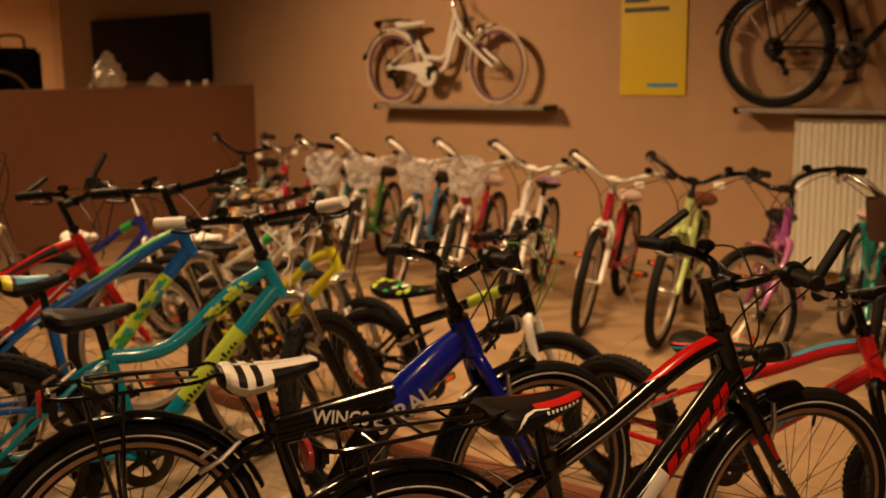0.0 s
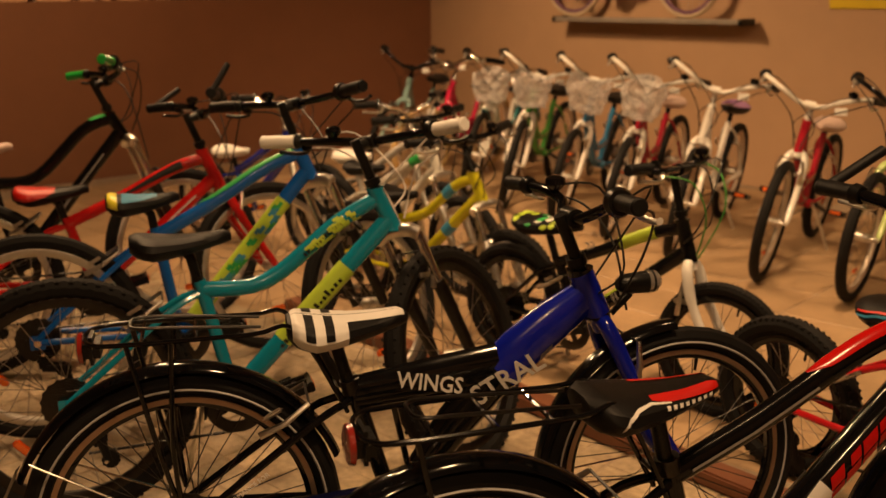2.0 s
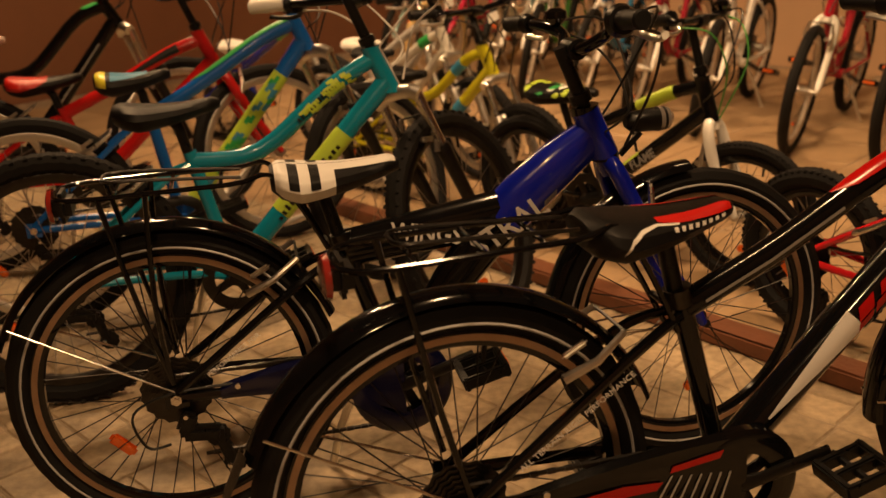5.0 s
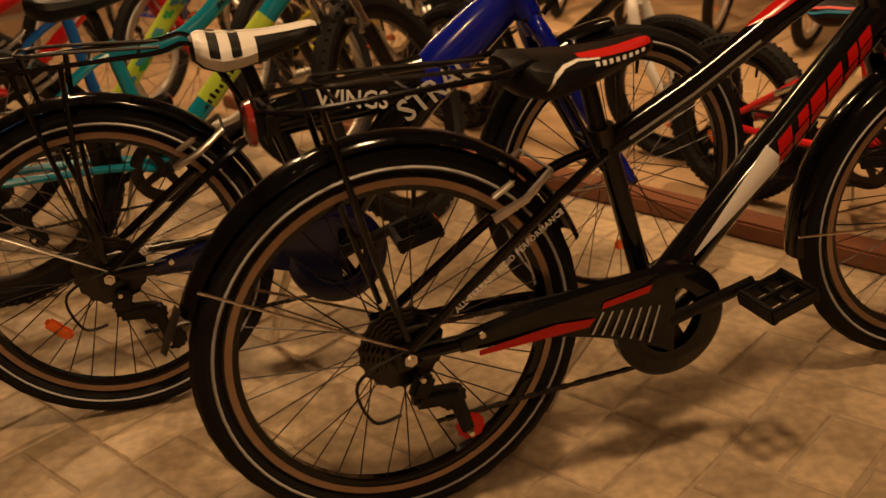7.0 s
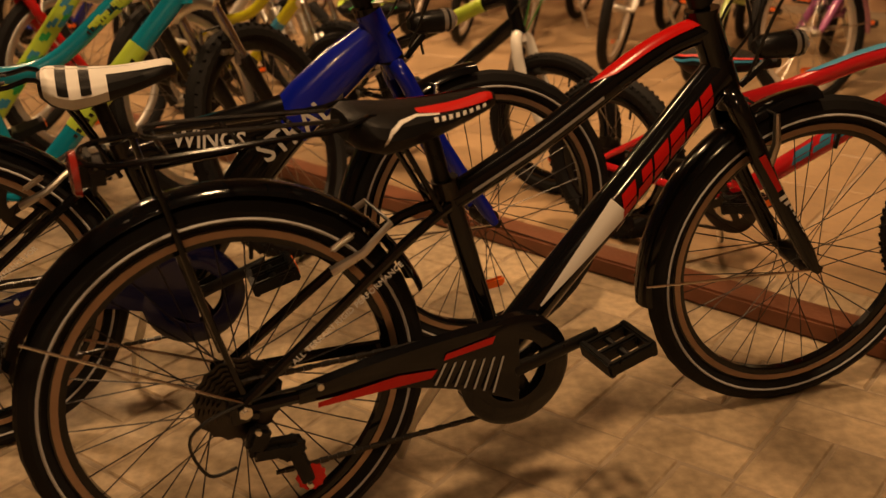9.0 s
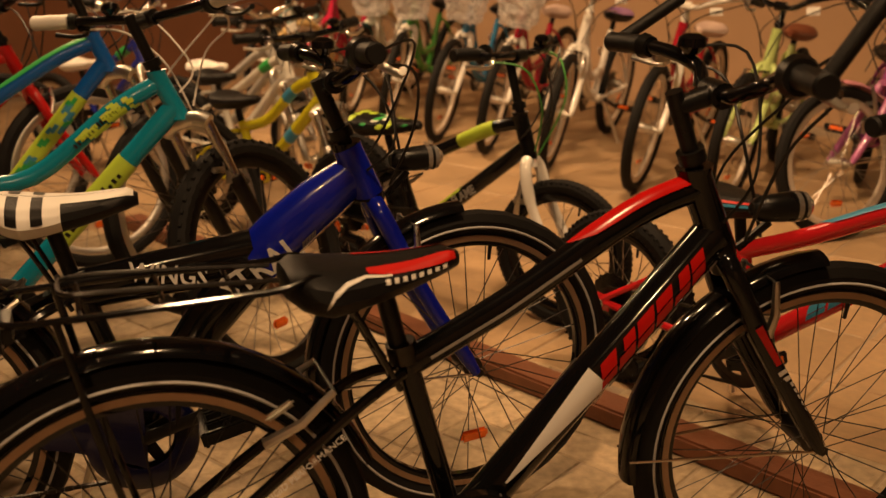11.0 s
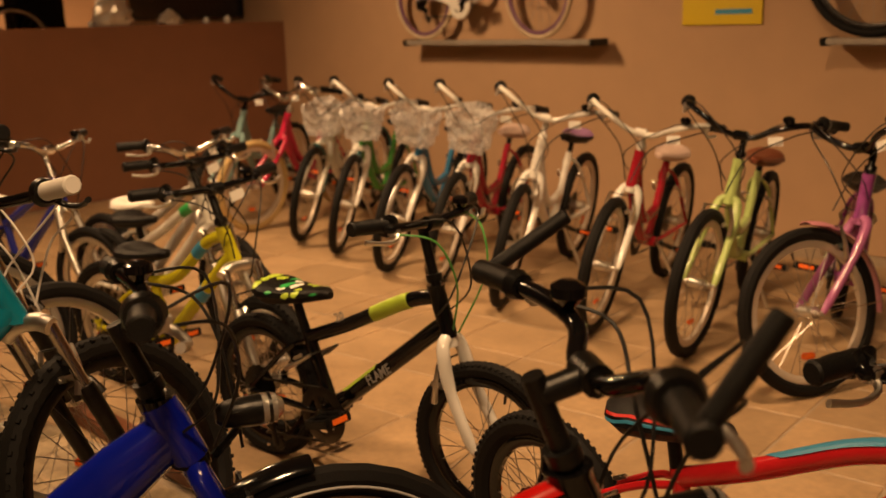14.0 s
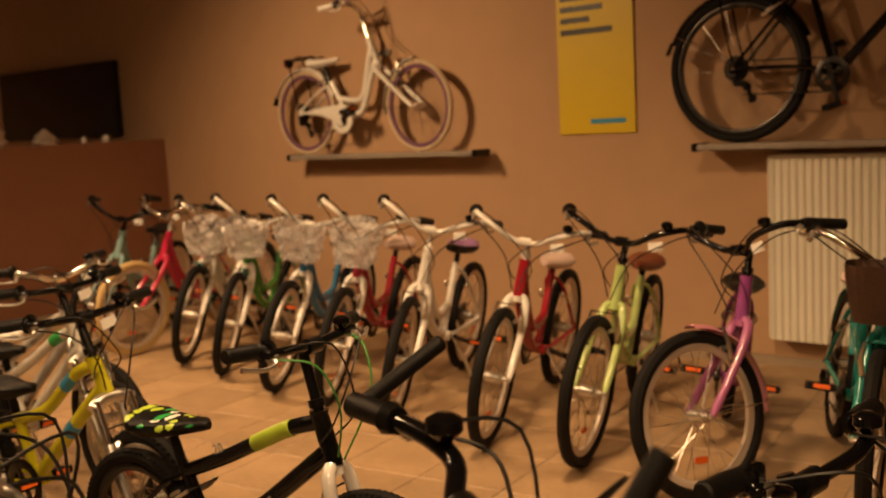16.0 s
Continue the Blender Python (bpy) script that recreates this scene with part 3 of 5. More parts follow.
        if s.get("fork_print"):
            for sy in (-1, 1):
                k1 = crown.lerp(axle, 0.45) - Vector((0.012, 0, 0))
                d_ = (Vector((wb - 0.004, 0, R)) - k1).normalized()
                n_ = Vector((-d_.z, 0, d_.x))
                b_ = Vector((k1.x, sy * 0.0645, k1.z)) - d_ * 0.06
                part("decal", Shape().rings([[b_ - n_ * 0.004, b_ + n_ * 0.008], [b_ + d_ * 0.075 - n_ * 0.001, b_ + d_ * 0.075 + n_ * 0.008]], closed_row=False), REDINK, fork_ob, "red fork flash")
                for q in range(7):
                    c_ = b_ + d_ * (0.085 + 0.0135 * q) + Vector((0, sy * 0.001 * (1 - q * 0.3), 0))
                    part("decal", Shape().rings([[c_ - n_ * 0.004, c_ + n_ * 0.009], [c_ + d_ * 0.008 - n_ * 0.004, c_ + d_ * 0.008 + n_ * 0.009]], closed_row=False), WHITEINK, fork_ob, "small pale tick")
    fork_ob.matrix_basis = S

    # stem and handlebar
    sm = s.get("stem_mat", PLASTIC if s["bar_mat"] is None else s["bar_mat"])
    top = Vector((hx, 0, hz)) + ax * (s["bar_z"])
    fwd = s.get("reach", 0.055)
    clampp = top + Vector((fwd, 0, 0.006))
    stemsh = Shape().tube([Vector((hx, 0, hz)) + ax * 0.012, Vector((hx, 0, hz)) + ax * 0.03], 0.02, 12).tube([Vector((hx, 0, hz)), top + ax * 0.012], 0.0125, 12)
    stemsh.tube([top - ax * 0.01, clampp], [0.014, 0.015], 10).tube([clampp + Vector((0, -0.022, 0)), clampp + Vector((0, 0.022, 0))], 0.0185, 12)
    stem = part("stem", stemsh, sm, bike)
    stem.matrix_basis = S
    bw, bs, swp = s["bar_w"], s["bar"], s.get("sweep", 1.0)
    half = {"riser": [(0, 0.0, 0), (0.002, 0.045, 0.002), (0.022, 0.095, 0.022), (0.012, 0.145, 0.038), (-0.028 * swp, bw - 0.075, 0.046), (-0.075 * swp, bw, 0.046)],
            "flat": [(0, 0, 0), (0.004, 0.06, 0.005), (0.0, 0.16, 0.012), (-0.022, bw - 0.09, 0.016), (-0.045, bw, 0.02)],
            "city": [(0, 0, 0), (0.012, 0.05, 0.004), (0.045, 0.12, 0.045), (0.01, 0.2, 0.075), (-0.08, bw - 0.03, 0.07), (-0.19, bw, 0.055)],
            "cruiser": [(0, 0, 0), (0.012, 0.05, 0.015), (0.03, 0.13, 0.09), (-0.01, 0.2, 0.12), (-0.10, bw - 0.02, 0.115), (-0.19, bw, 0.10)]}[bs]
    pts = [clampp + Vector((x, -y, z)) for x, y, z in reversed(half)] + [clampp + Vector((x, y, z)) for x, y, z in half[1:]]
    roll = Matrix.Translation(clampp) @ Matrix.Rotation(radians(s.get("bar_roll", 0.0)), 4, "X") @ Matrix.Translation(-clampp)
    line = [roll @ Vector(p) for p in curve_pts(pts, 4)]
    hbar = part("handlebar", Shape().tube(line, 0.0112, 10), s["bar_mat"] or BLACK, bike)
    hbar.matrix_basis = S
    n = len(line)
    for sy, seq in ((-1, line[:8]), (1, line[-8:][::-1])):
        g = [seq[0] + (seq[0] - seq[1]).normalized() * 0.004] + seq[:5]
        gr = [(0.0165 + 0.0012 * (q % 2)) * s.get("grip_k", 1.0) for q in range(len(g))]
        gr[0] = 0.0145 * s.get("grip_k", 1.0)
        grip = part("grip", Shape().tube(g, gr, 12), s["grip"], hbar)
        p6, p7 = seq[5], seq[6]
        part("shifter", Shape().tube([seq[4].lerp(p6, 0.2), p6, p6.lerp(p7, 0.5)], [0.022, 0.027, 0.019], 16) if sy < 0 else Shape().tube([seq[4].lerp(p6, 0.2), p6], [0.02, 0.016], 10), PLASTIC, hbar)
        d = (seq[0] - seq[5]).normalized()
        outw = Vector((0.8, 0, -0.55)).normalized()
        lv = [p6 + outw * 0.022, p6 + outw * 0.045 + d * 0.012, p6 + outw * 0.055 + d * 0.05, p6 + outw * 0.045 + d * 0.095]
        part("brake_lever", Shape().tube(curve_pts(lv, 3), [0.008, 0.007, 0.0065, 0.006, 0.006, 0.006, 0.006, 0.006, 0.006, 0.007], 8, 0.8).block(p6 + outw * 0.02, (0.026, 0.022, 0.022), None, 0.004), ALU if s.get("lever", 1) else PLASTIC, hbar)
        if s["barend"]:
            e0 = seq[0] + (seq[1] - seq[0]).normalized() * 0.012
            e1 = e0 + (Vector((0.105, 0.0, 0.066)) if sy > 0 else Vector((0.062, 0.0, 0.088)))
            part("bar_end", Shape().tube([e0 - (e1 - e0).normalized() * 0.012, e0, e1, e1 + (e1 - e0) * 0.02], [0.009, 0.0102, 0.0102, 0.008], 14), GRIPRUB, hbar)
        c0 = p6 + outw * 0.03
        if s.get("cables", True):
            tgt = Vector((lx + 0.03, -0.02 if sy < 0 else 0.02, lz + 0.02)) if sy < 0 else Vector((wb - 0.1, 0.02, R * 2 + 0.04))
            part("cable", Shape().tube(curve_pts([c0, c0 + Vector((0.07, -sy * 0.05, -0.02)), Vector((hx + 0.10, sy * 0.06, hz + 0.03)), tgt], 6), 0.0026, 6), s["cable"], hbar)
            part("cable", Shape().tube(curve_pts([p6 + outw * 0.01 - d * 0.02, c0 + Vector((0.085, -sy * 0.09, 0.02)), Vector((hx + 0.075, -sy * 0.035, hz + 0.01)), Vector((lx - 0.01, -sy * 0.026, lz + 0.05))], 6), 0.0024, 6), CABLE_W if s["cable"] is CABLE_W else CABLE_B, hbar)
    if s.get("bell", True):
        q = line[-11]
        part("bell", Shape().tube([q + Vector((0, 0, 0.01)), q + Vector((0, 0, 0.022)), q + Vector((0, 0, 0.034)), q + Vector((0, 0, 0.04))], [0.01, 0.021, 0.02, 0.01], 14), BLACK, hbar)
    if s["tag"]:
        q = line[-13]
        part("price_tag", Shape().block(q + Vector((0.0, 0.012, -0.035)), (0.003, 0.05, 0.032), Matrix.Rotation(0.2, 4, "X")), PAPER, hbar, "white paper price tag")

    saddle(bike, s)

    # cranks, chain and guard
    crk = Shape().ring((bx, -0.046, bz), 0.062, [(0.014, -0.002), (0.017, 0), (0.014, 0.002), (-0.012, 0.002), (-0.012, -0.002)], 40)
    for k in range(4):
        a = 2 * math.pi * k / 4 + 0.5
        crk.tube([(bx, -0.046, bz), (bx + math.cos(a) * 0.056, -0.046, bz + math.sin(a) * 0.056)], [0.013, 0.010], 6, 0.35)
    crk.tube([(bx, -0.06, bz), (bx, -0.04, bz)], 0.018, 12)
    ck = part("chainring", crk, PLASTIC if s["near"] else DARKSTEEL, bike)
    ca = s.get("crank", 20.0)
    cl = s.get("crank_len", 0.14)
    for sy, a in ((-1, radians(ca)), (1, radians(ca + 180))):
        e = Vector((bx + math.cos(a) * cl, sy * 0.082, bz + math.sin(a) * cl))
        part("crank_arm", Shape().tube([(bx, sy * 0.058, bz), (bx + math.cos(a) * 0.03, sy * 0.064, bz + math.sin(a) * 0.03), e + Vector((0, -sy * 0.008, 0))], [0.014, 0.011, 0.011], 10, 0.6), PLASTIC, ck)
        pe = e + Vector((0, sy * 0.05, 0))
        pd = Shape().tube([e, pe + Vector((0, sy * 0.03, 0))], 0.006, 8)
        tilt = Matrix.Rotation(-0.25, 4, "Y")
        for dx in (-0.036, 0.036):
            pd.block(pe + tilt @ Vector((dx, 0, 0)), (0.012, 0.085, 0.026), tilt, 0.003)
        for dy in (-0.036, 0, 0.036):
            pd.block(pe + Vector((0, dy, 0)), (0.08, 0.012, 0.022), tilt, 0.003)
        pdo = part("pedal", pd, PLASTIC, ck)
        part("pedal_reflector", Shape().block(pe + tilt @ Vector((0.0425, 0, 0)), (0.003, 0.05, 0.014), tilt), AMBER, ck, "amber pedal reflector")
    ch = Shape()
    lo = [Vector((0.035, -0.046, R - 0.12)), Vector((bx, -0.046, bz - 0.074))]
    hi = [Vector((0.0, -0.046, R + 0.035)), Vector((bx, -0.046, bz + 0.074))]
    for a, b in (lo, hi):
        L = (b - a).length
        k = int(L / (0.0127 if s["near"] else 0.03))
        for q in range(k):
            p = a.lerp(b, (q + 0.5) / k)
            dd = (b - a).normalized()
            h = L / k * 0.48
            ch.tube([p - dd * h, p + dd * h], 0.0045 if q % 2 else 0.0036, 5)
    tagged(part("chain", ch, DARKSTEEL, bike), kind="stuff")
    cas = Shape()
    for q in range(6):
        rr = 0.058 - q * 0.006
        y = -0.026 - q * 0.0038
        cas.ring((0, y, R), rr, [(0.003, -0.001), (0.003, 0.001), (-0.018, 0.001), (-0.018, -0.001)], 36, wob=lambda i: 0.003 if i % 2 else -0.001)
    part("cassette", cas, DARKSTEEL, bike)
    dr = Shape().block((0.012, -0.066, R - 0.045), (0.03, 0.02, 0.04), Matrix.Rotation(0.4, 4, "Y"), 0.006).block((0.035, -0.06, R - 0.07), (0.075, 0.028, 0.028), Matrix.Rotation(0.1, 4, "Y"), 0.008)
    dr.tube([(0.06, -0.05, R - 0.07), (0.08, -0.05, R - 0.145)], [0.012, 0.010], 8, 0.5)
    der = part("derailleur", dr, PLASTIC, bike)
    for px_, pz_, pm in ((0.06, R - 0.085, PLASTIC), (0.084, R - 0.14, s.get("pulley", PLASTIC))):
        part("pulley", Shape().ring((px_, -0.047, pz_), 0.014, [(0.006, -0.003), (0.006, 0.003), (-0.012, 0.003), (-0.012, -0.003)], 22, wob=lambda i: 0.0025 if i % 2 else 0.0), pm, der)
    for bx_, bz_ in ((0.012, R - 0.03), (0.075, R - 0.135)):
        part("bolt", Shape().tube([(bx_, -0.074, bz_), (bx_, -0.079, bz_)], [0.0055, 0.004], 8), CHROME, der)
    part("axle_nut", Shape().tube([(0, -0.060, R), (0, -0.070, R)], 0.010, 6).tube([(0, -0.068, R), (0, -0.074, R)], 0.0055, 8), CHROME, bike)
    if s["near"]:
        part("derailleur_cable", Shape().tube(curve_pts([(0.11, -0.058, R + 0.012), (0.0, -0.062, R + 0.012), (-0.075, -0.06, R - 0.02), (-0.06, -0.06, R - 0.085), (-0.02, -0.06, R - 0.085)], 6), 0.0026, 6), CABLE_B, bike)
    if s["guard"] is not None:
        gm = s["guard"]
        y0 = -0.058
        gs = Shape()
        rows = []
        # a long shield over the upper chain run, round at the chainring
        for i in range(15):
            u = i / 14
            x = 0.075 + (bx + 0.005 - 0.075) * u
            up_ = R + 0.012 + (bz + 0.09 - R - 0.012) * u ** 0.8 + 0.006 * math.sin(u * math.pi)
            dn = R - 0.012 + (bz - 0.055 - R + 0.012) * u ** 2.2
            rows.append([(x, y0 - 0.006, up_ - 0.006), (x, y0 + 0.006, up_), (x, y0 + 0.012, up_ - 0.004), (x, y0 + 0.012, dn), (x, y0 - 0.004, dn), (x, y0 - 0.008, (up_ + dn) / 2)])
        gs.rings(rows)
        gs.ring((bx, y0, bz), 0.078, [(0.013, -0.003), (0.013, 0.012), (0.006, 0.012), (-0.020, 0.004), (-0.026, -0.004), (0.006, -0.007)], 48)
        go = part("chainguard", gs, gm, bike)
        for q in range(7 if s.get("guard_bars", True) else 0):
            xx = bx - 0.135 + q * 0.0155
            u = (xx - 0.075) / (bx - 0.07)
            zt = bz + 0.045 - q * 0.002
            zb = max(bz - 0.005 - q * 0.008, R - 0.006 + (bz - 0.055 - R + 0.012) * max(0.0, (xx - 0.075) / (bx - 0.07)) ** 2.2)
            part("decal", Shape().rings([[(xx + 0.018, y0 - 0.0092, zt), (xx + 0.0215, y0 - 0.0092, zt)], [(xx, y0 - 0.0092, zb), (xx + 0.0035, y0 - 0.0092, zb)]], closed_row=False), STRIPE, go, "pale slanted decal bar")
        if s.get("guard_red"):
            part("decal", Shape().rings([[(bx - 0.118, y0 - 0.0094, bz + 0.050), (bx - 0.114, y0 - 0.0094, bz + 0.060)], [(bx - 0.04, y0 - 0.0094, bz + 0.058), (bx - 0.034, y0 - 0.0094, bz + 0.070)]], closed_row=False), REDINK, go, "red slanted decal")
            part("decal", Shape().rings([[(0.10, y0 - 0.0085, R - 0.021), (0.10, y0 - 0.0095, R - 0.012)], [(0.22, y0 - 0.0095, R - 0.02), (0.22, y0 - 0.0105, R - 0.002)], [(0.27, y0 - 0.0095, R - 0.02), (0.28, y0 - 0.0105, R - 0.008)]], closed_row=False), REDINK, go, "red decal sweep")
        part("guard_screw", Shape().tube([(0.105, y0 - 0.008, R + 0.012), (0.105, y0 - 0.014, R + 0.012)], 0.005, 8), CHROME, go)

    # mudguards, carrier and lamps
    if s["fender"] is not None:
        fmn = s["fender"]
        prof = [(0.0, -0.027), (0.008, -0.022), (0.013, -0.010), (0.014, 0.0), (0.013, 0.010), (0.008, 0.022), (0.0, 0.027), (0.006, 0.021), (0.011, 0.0), (0.006, -0.021)]
        f1 = part("rear_fender", Shape().ring((0, 0, R), R + 0.006, prof, 44, radians(20), radians(158)), fmn, bike)
        e = Vector((math.cos(radians(157)), 0, math.sin(radians(157)))) * (R + 0.014) + Vector((0, 0, R))
        part("mud_flap", Shape().rings([[(e.x - 0.004, -0.026, e.z + 0.01), (e.x - 0.010, 0, e.z + 0.01), (e.x - 0.004, 0.026, e.z + 0.01)], [(e.x - 0.034, -0.022, e.z - 0.05), (e.x - 0.040, 0, e.z - 0.052), (e.x - 0.034, 0.022, e.z - 0.05)]], closed_row=False), PLASTIC, f1)
        for sy in (-1, 1):
            b = radians(150)
            part("fender_stay", Shape().tube([(0.0, sy * 0.062, R + 0.012), (math.cos(b) * (R + 0.010), sy * 0.026, R + math.sin(b) * (R + 0.010))], 0.0022, 6), CHROME, f1)
        f2 = part("front_fender", Shape().ring((wb, 0, R), R + 0.005, prof, 40, radians(92), radians(188)), fmn, bike)
        f2.matrix_basis = S
        for sy in (-1, 1):
            b = radians(180)
            part("fender_stay", Shape().tube([(wb, sy * 0.06, R), (wb + math.cos(b) * (R + 0.014), sy * 0.024, R + math.sin(b) * (R + 0.014))], 0.0022, 6), CHROME, f2)
    if s["rack"]:
        rz = 2 * R + s.get("rack_z", 0.075)
        left = curve_pts([(cx - 0.01, 0.02, cz - 0.05), (cx - 0.10, 0.04, rz - 0.006), (cx - 0.18, 0.058, rz), (-0.08, 0.062, rz), (-0.135, 0.045, rz), (-0.148, 0, rz)], 5)
        rko = part("rack", Shape().tube(left + [Vector((p.x, -p.y, p.z)) for p in reversed(left[:-1])], 0.0042, 8), BLACK, bike)
        for sy in (-1, 1):
            part("rack_strut", Shape().tube(curve_pts([(0.0, sy * 0.066, R + 0.03), (-0.035, sy * 0.066, R + 0.17), (-0.075, sy * 0.062, rz)], 3), 0.0048, 8), BLACK, rko)
            if s.get("struts", 1) > 1:
                part("rack_strut", Shape().tube(curve_pts([(0.0, sy * 0.066, R + 0.03), (-0.01, sy * 0.066, R + 0.17), (0.0, sy * 0.062, rz)], 3), 0.0048, 8), BLACK, rko)
        for x in (-0.05, 0.04, 0.12):
            part("rack_bar", Shape().tube([(x, -0.06, rz), (x, 0.06, rz)], 0.0035, 6), BLACK, rko)
        part("spring_clip", Shape().tube(curve_pts([(cx - 0.16, 0.03, rz + 0.004), (0.0, 0.034, rz + 0.016), (-0.06, 0.03, rz + 0.018), (-0.07, 0, rz + 0.018), (-0.06, -0.03, rz + 0.018), (0.0, -0.034, rz + 0.016), (cx - 0.16, -0.03, rz + 0.004)], 4), 0.003, 6), DARKSTEEL, rko)
        tl = part("tail_light", Shape().block((-0.136, 0, rz - 0.02), (0.03, 0.07, 0.05), None, 0.012), PLASTIC, rko)
        part("lens", Shape().tube([(-0.150, 0, rz - 0.02), (-0.158, 0, rz - 0.02), (-0.161, 0, rz - 0.02)], [0.03, 0.028, 0.02], 16), REDLENS, tl, "red ribbed lens")
    if s["lights"]:
        lp = Vector((lx + s.get("lamp_x", 0.075), -0.012, lz + s.get("lamp_z", 0.06)))
        hl = part("headlamp", Shape().tube([lp - Vector((0.04, 0, 0)), lp - Vector((0.03, 0, 0)), lp, lp + Vector((0.035, 0, 0))], [0.010, 0.018, 0.021, 0.022], 16).tube([lp - Vector((0.01, 0, 0.02)), (lx + 0.03, 0, lz + 0.0)], 0.006, 6), PLASTIC, bike)
        part("lens", Shape().tube([lp + Vector((0.022, 0, 0)), lp + Vector((0.042, 0, 0)), lp + Vector((0.052, 0, 0))], [0.0228, 0.0205, 0.010], 16), CLEARLENS, hl, "clear ribbed lens")
        hl.matrix_basis = S
    for x, z, sm2, nm in ((wb - 0.118, 2 * R - 0.05, S, "front_brake"), (0.175, 2 * R - 0.115, None, "rear_brake")):
        for sy in (-1, 1):
            br = Shape()
            if nm == "rear_brake":
                br.tube([(x - 0.035, sy * 0.054, z), (x + 0.01, sy * 0.062, z + 0.022), (x + 0.055, sy * 0.05, z + 0.052)], [0.0075, 0.006, 0.0045], 8)
                br.block((x - 0.01, sy * 0.032, z + 0.03), (0.042, 0.010, 0.010), Matrix.Rotation(-0.5, 4, "Y"), 0.004)
            else:
                br.tube([(x, sy * 0.05, z - 0.055), (x + 0.01, sy * 0.056, z), (x + 0.012, sy * 0.045, z + 0.045)], [0.008, 0.007, 0.005], 8)
                br.block((x, sy * 0.028, z - 0.02), (0.045, 0.014, 0.014), None, 0.004)
            bo = part(nm, br, BRAKE, bike)
            if sm2 is not None:
                bo.matrix_basis = sm2
        bx_, bz_ = (x + 0.055, z + 0.052) if nm == "rear_brake" else (x + 0.012, z + 0.043)
        part("brake_cable", Shape().tube([(bx_, -0.05, bz_), (bx_, 0.05, bz_)], 0.0026, 6), CABLE_B, bo)
    if s["kick"]:
        part("kickstand", Shape().tube([(bx - 0.07, 0.03, bz - 0.02), (bx - 0.11, 0.09, 0.10), (bx - 0.125, 0.13, 0.012)], [0.009, 0.008, 0.008], 8), ALU, bike)
    if s["basket"] is not None:
        bp = clampp + Vector((0.12, 0, -0.07))
        rows = []
        rb = random.Random(int(abs(where[0]) * 1000))
        soft_ = 0.0 if s["basket"] is BASKETBROWN else 1.0
        tip = Matrix.Rotation(0.10 * soft_ + rb.uniform(-0.12, 0.12) * soft_, 4, "X") @ Matrix.Rotation(0.16 * soft_, 4, "Y")
        for k in range(7):
            v_ = k / 6
            w, d, z = 0.112 - 0.03 * v_ ** 1.5, 0.095 - 0.03 * v_, 0.085 - 0.165 * v_
            ring_ = []
            for j in range(24):
                a_ = 2 * math.pi * j / 24
                dx = math.copysign(abs(math.cos(a_)) ** 0.55, math.cos(a_))
                dy = math.copysign(abs(math.sin(a_)) ** 0.55, math.sin(a_))
                jit = 0.010 * soft_
                ring_.append(bp + tip @ Vector((dx * d + rb.uniform(-jit, jit), dy * w + rb.uniform(-jit, jit), z + rb.uniform(-jit, jit) + (0.022 * soft_ * math.sin(3 * a_ + where[0] * 9) if k == 0 else 0))))
            rows.append(ring_)
        bk = Shape().rings(rows, caps=False).add(rows[-1], [tuple(range(24))])
        bo = part("basket", bk, s["basket"], bike, s.get("basket_label", "basket wrapped in clear plastic"), smooth=False)
        bo.matrix_basis = S
    bike.matrix_basis = Matrix.Translation((where[0], where[1], where[2] if len(where) > 2 else 0.0)) @ Matrix.Rotation(radians(heading), 4, "Z") @ Matrix.Rotation(radians(s["lean"]), 4, "X")
    return bike, frame_ob


# ---- the room ----
def slab(name, lo, hi, mat, label, parent=None):
    c = [(a + b) / 2 for a, b in zip(lo, hi)]
    s = [b - a for a, b in zip(lo, hi)]
    ob = part(name, Shape().block(c, s), mat, parent, "", False)
    return tagged(ob, label, kind="structure")


WALL_Y = 5.80
PART_X = -5.43
slab("floor", (-14, -4, -0.1), (4, 9, -0.004), GROUT, "grout bed under beige stone floor tiles")
wall_back = slab("wall_back", (-8.45, WALL_Y, 0), (4.0, WALL_Y + 0.2, 2.9), WALL, "beige plastered shop wall")
slab("wall_east", (4.0, -4, 0), (4.2, WALL_Y + 0.2, 2.9), WALL, "beige plastered wall")
slab("wall_south", (-14, -4.2, 0), (4.2, -4, 2.9), WALL, "beige plastered wall")
slab("wall_far", (-14, 9, 0), (-5, 9.2, 2.9), WALL, "beige wall of the next room")
slab("wall_west", (-14.2, -4, 0), (-14, 9.2, 2.9), WALL, "beige wall of the next room")
slab("wall_return", (-8.45, WALL_Y + 0.2, 0), (-8.25, 9, 2.9), WALL, "beige return wall")
# unseen ceiling, added to close the room; its dark brown limits bounced light
slab("ceiling", (-14.2, -4.2, 2.9), (4.2, 9.2, 3.0), CEIL, "unseen ceiling, dark brown to cut bounce light")
slab("wall_partition", (PART_X - 0.16, -4, 0), (PART_X, WALL_Y - 0.002, 1.187), BROWN, "dark brown half-height partition wall")

# ---- front row ----
HEAD = 67.0
ROW = "bikes in the front row"


def beside(nut, right=0.062):
    """The centre of a wheel whose drive-side axle nut is known."""
    a = radians(HEAD)
    return (nut[0] - math.sin(a) * right, nut[1] + math.cos(a) * right)


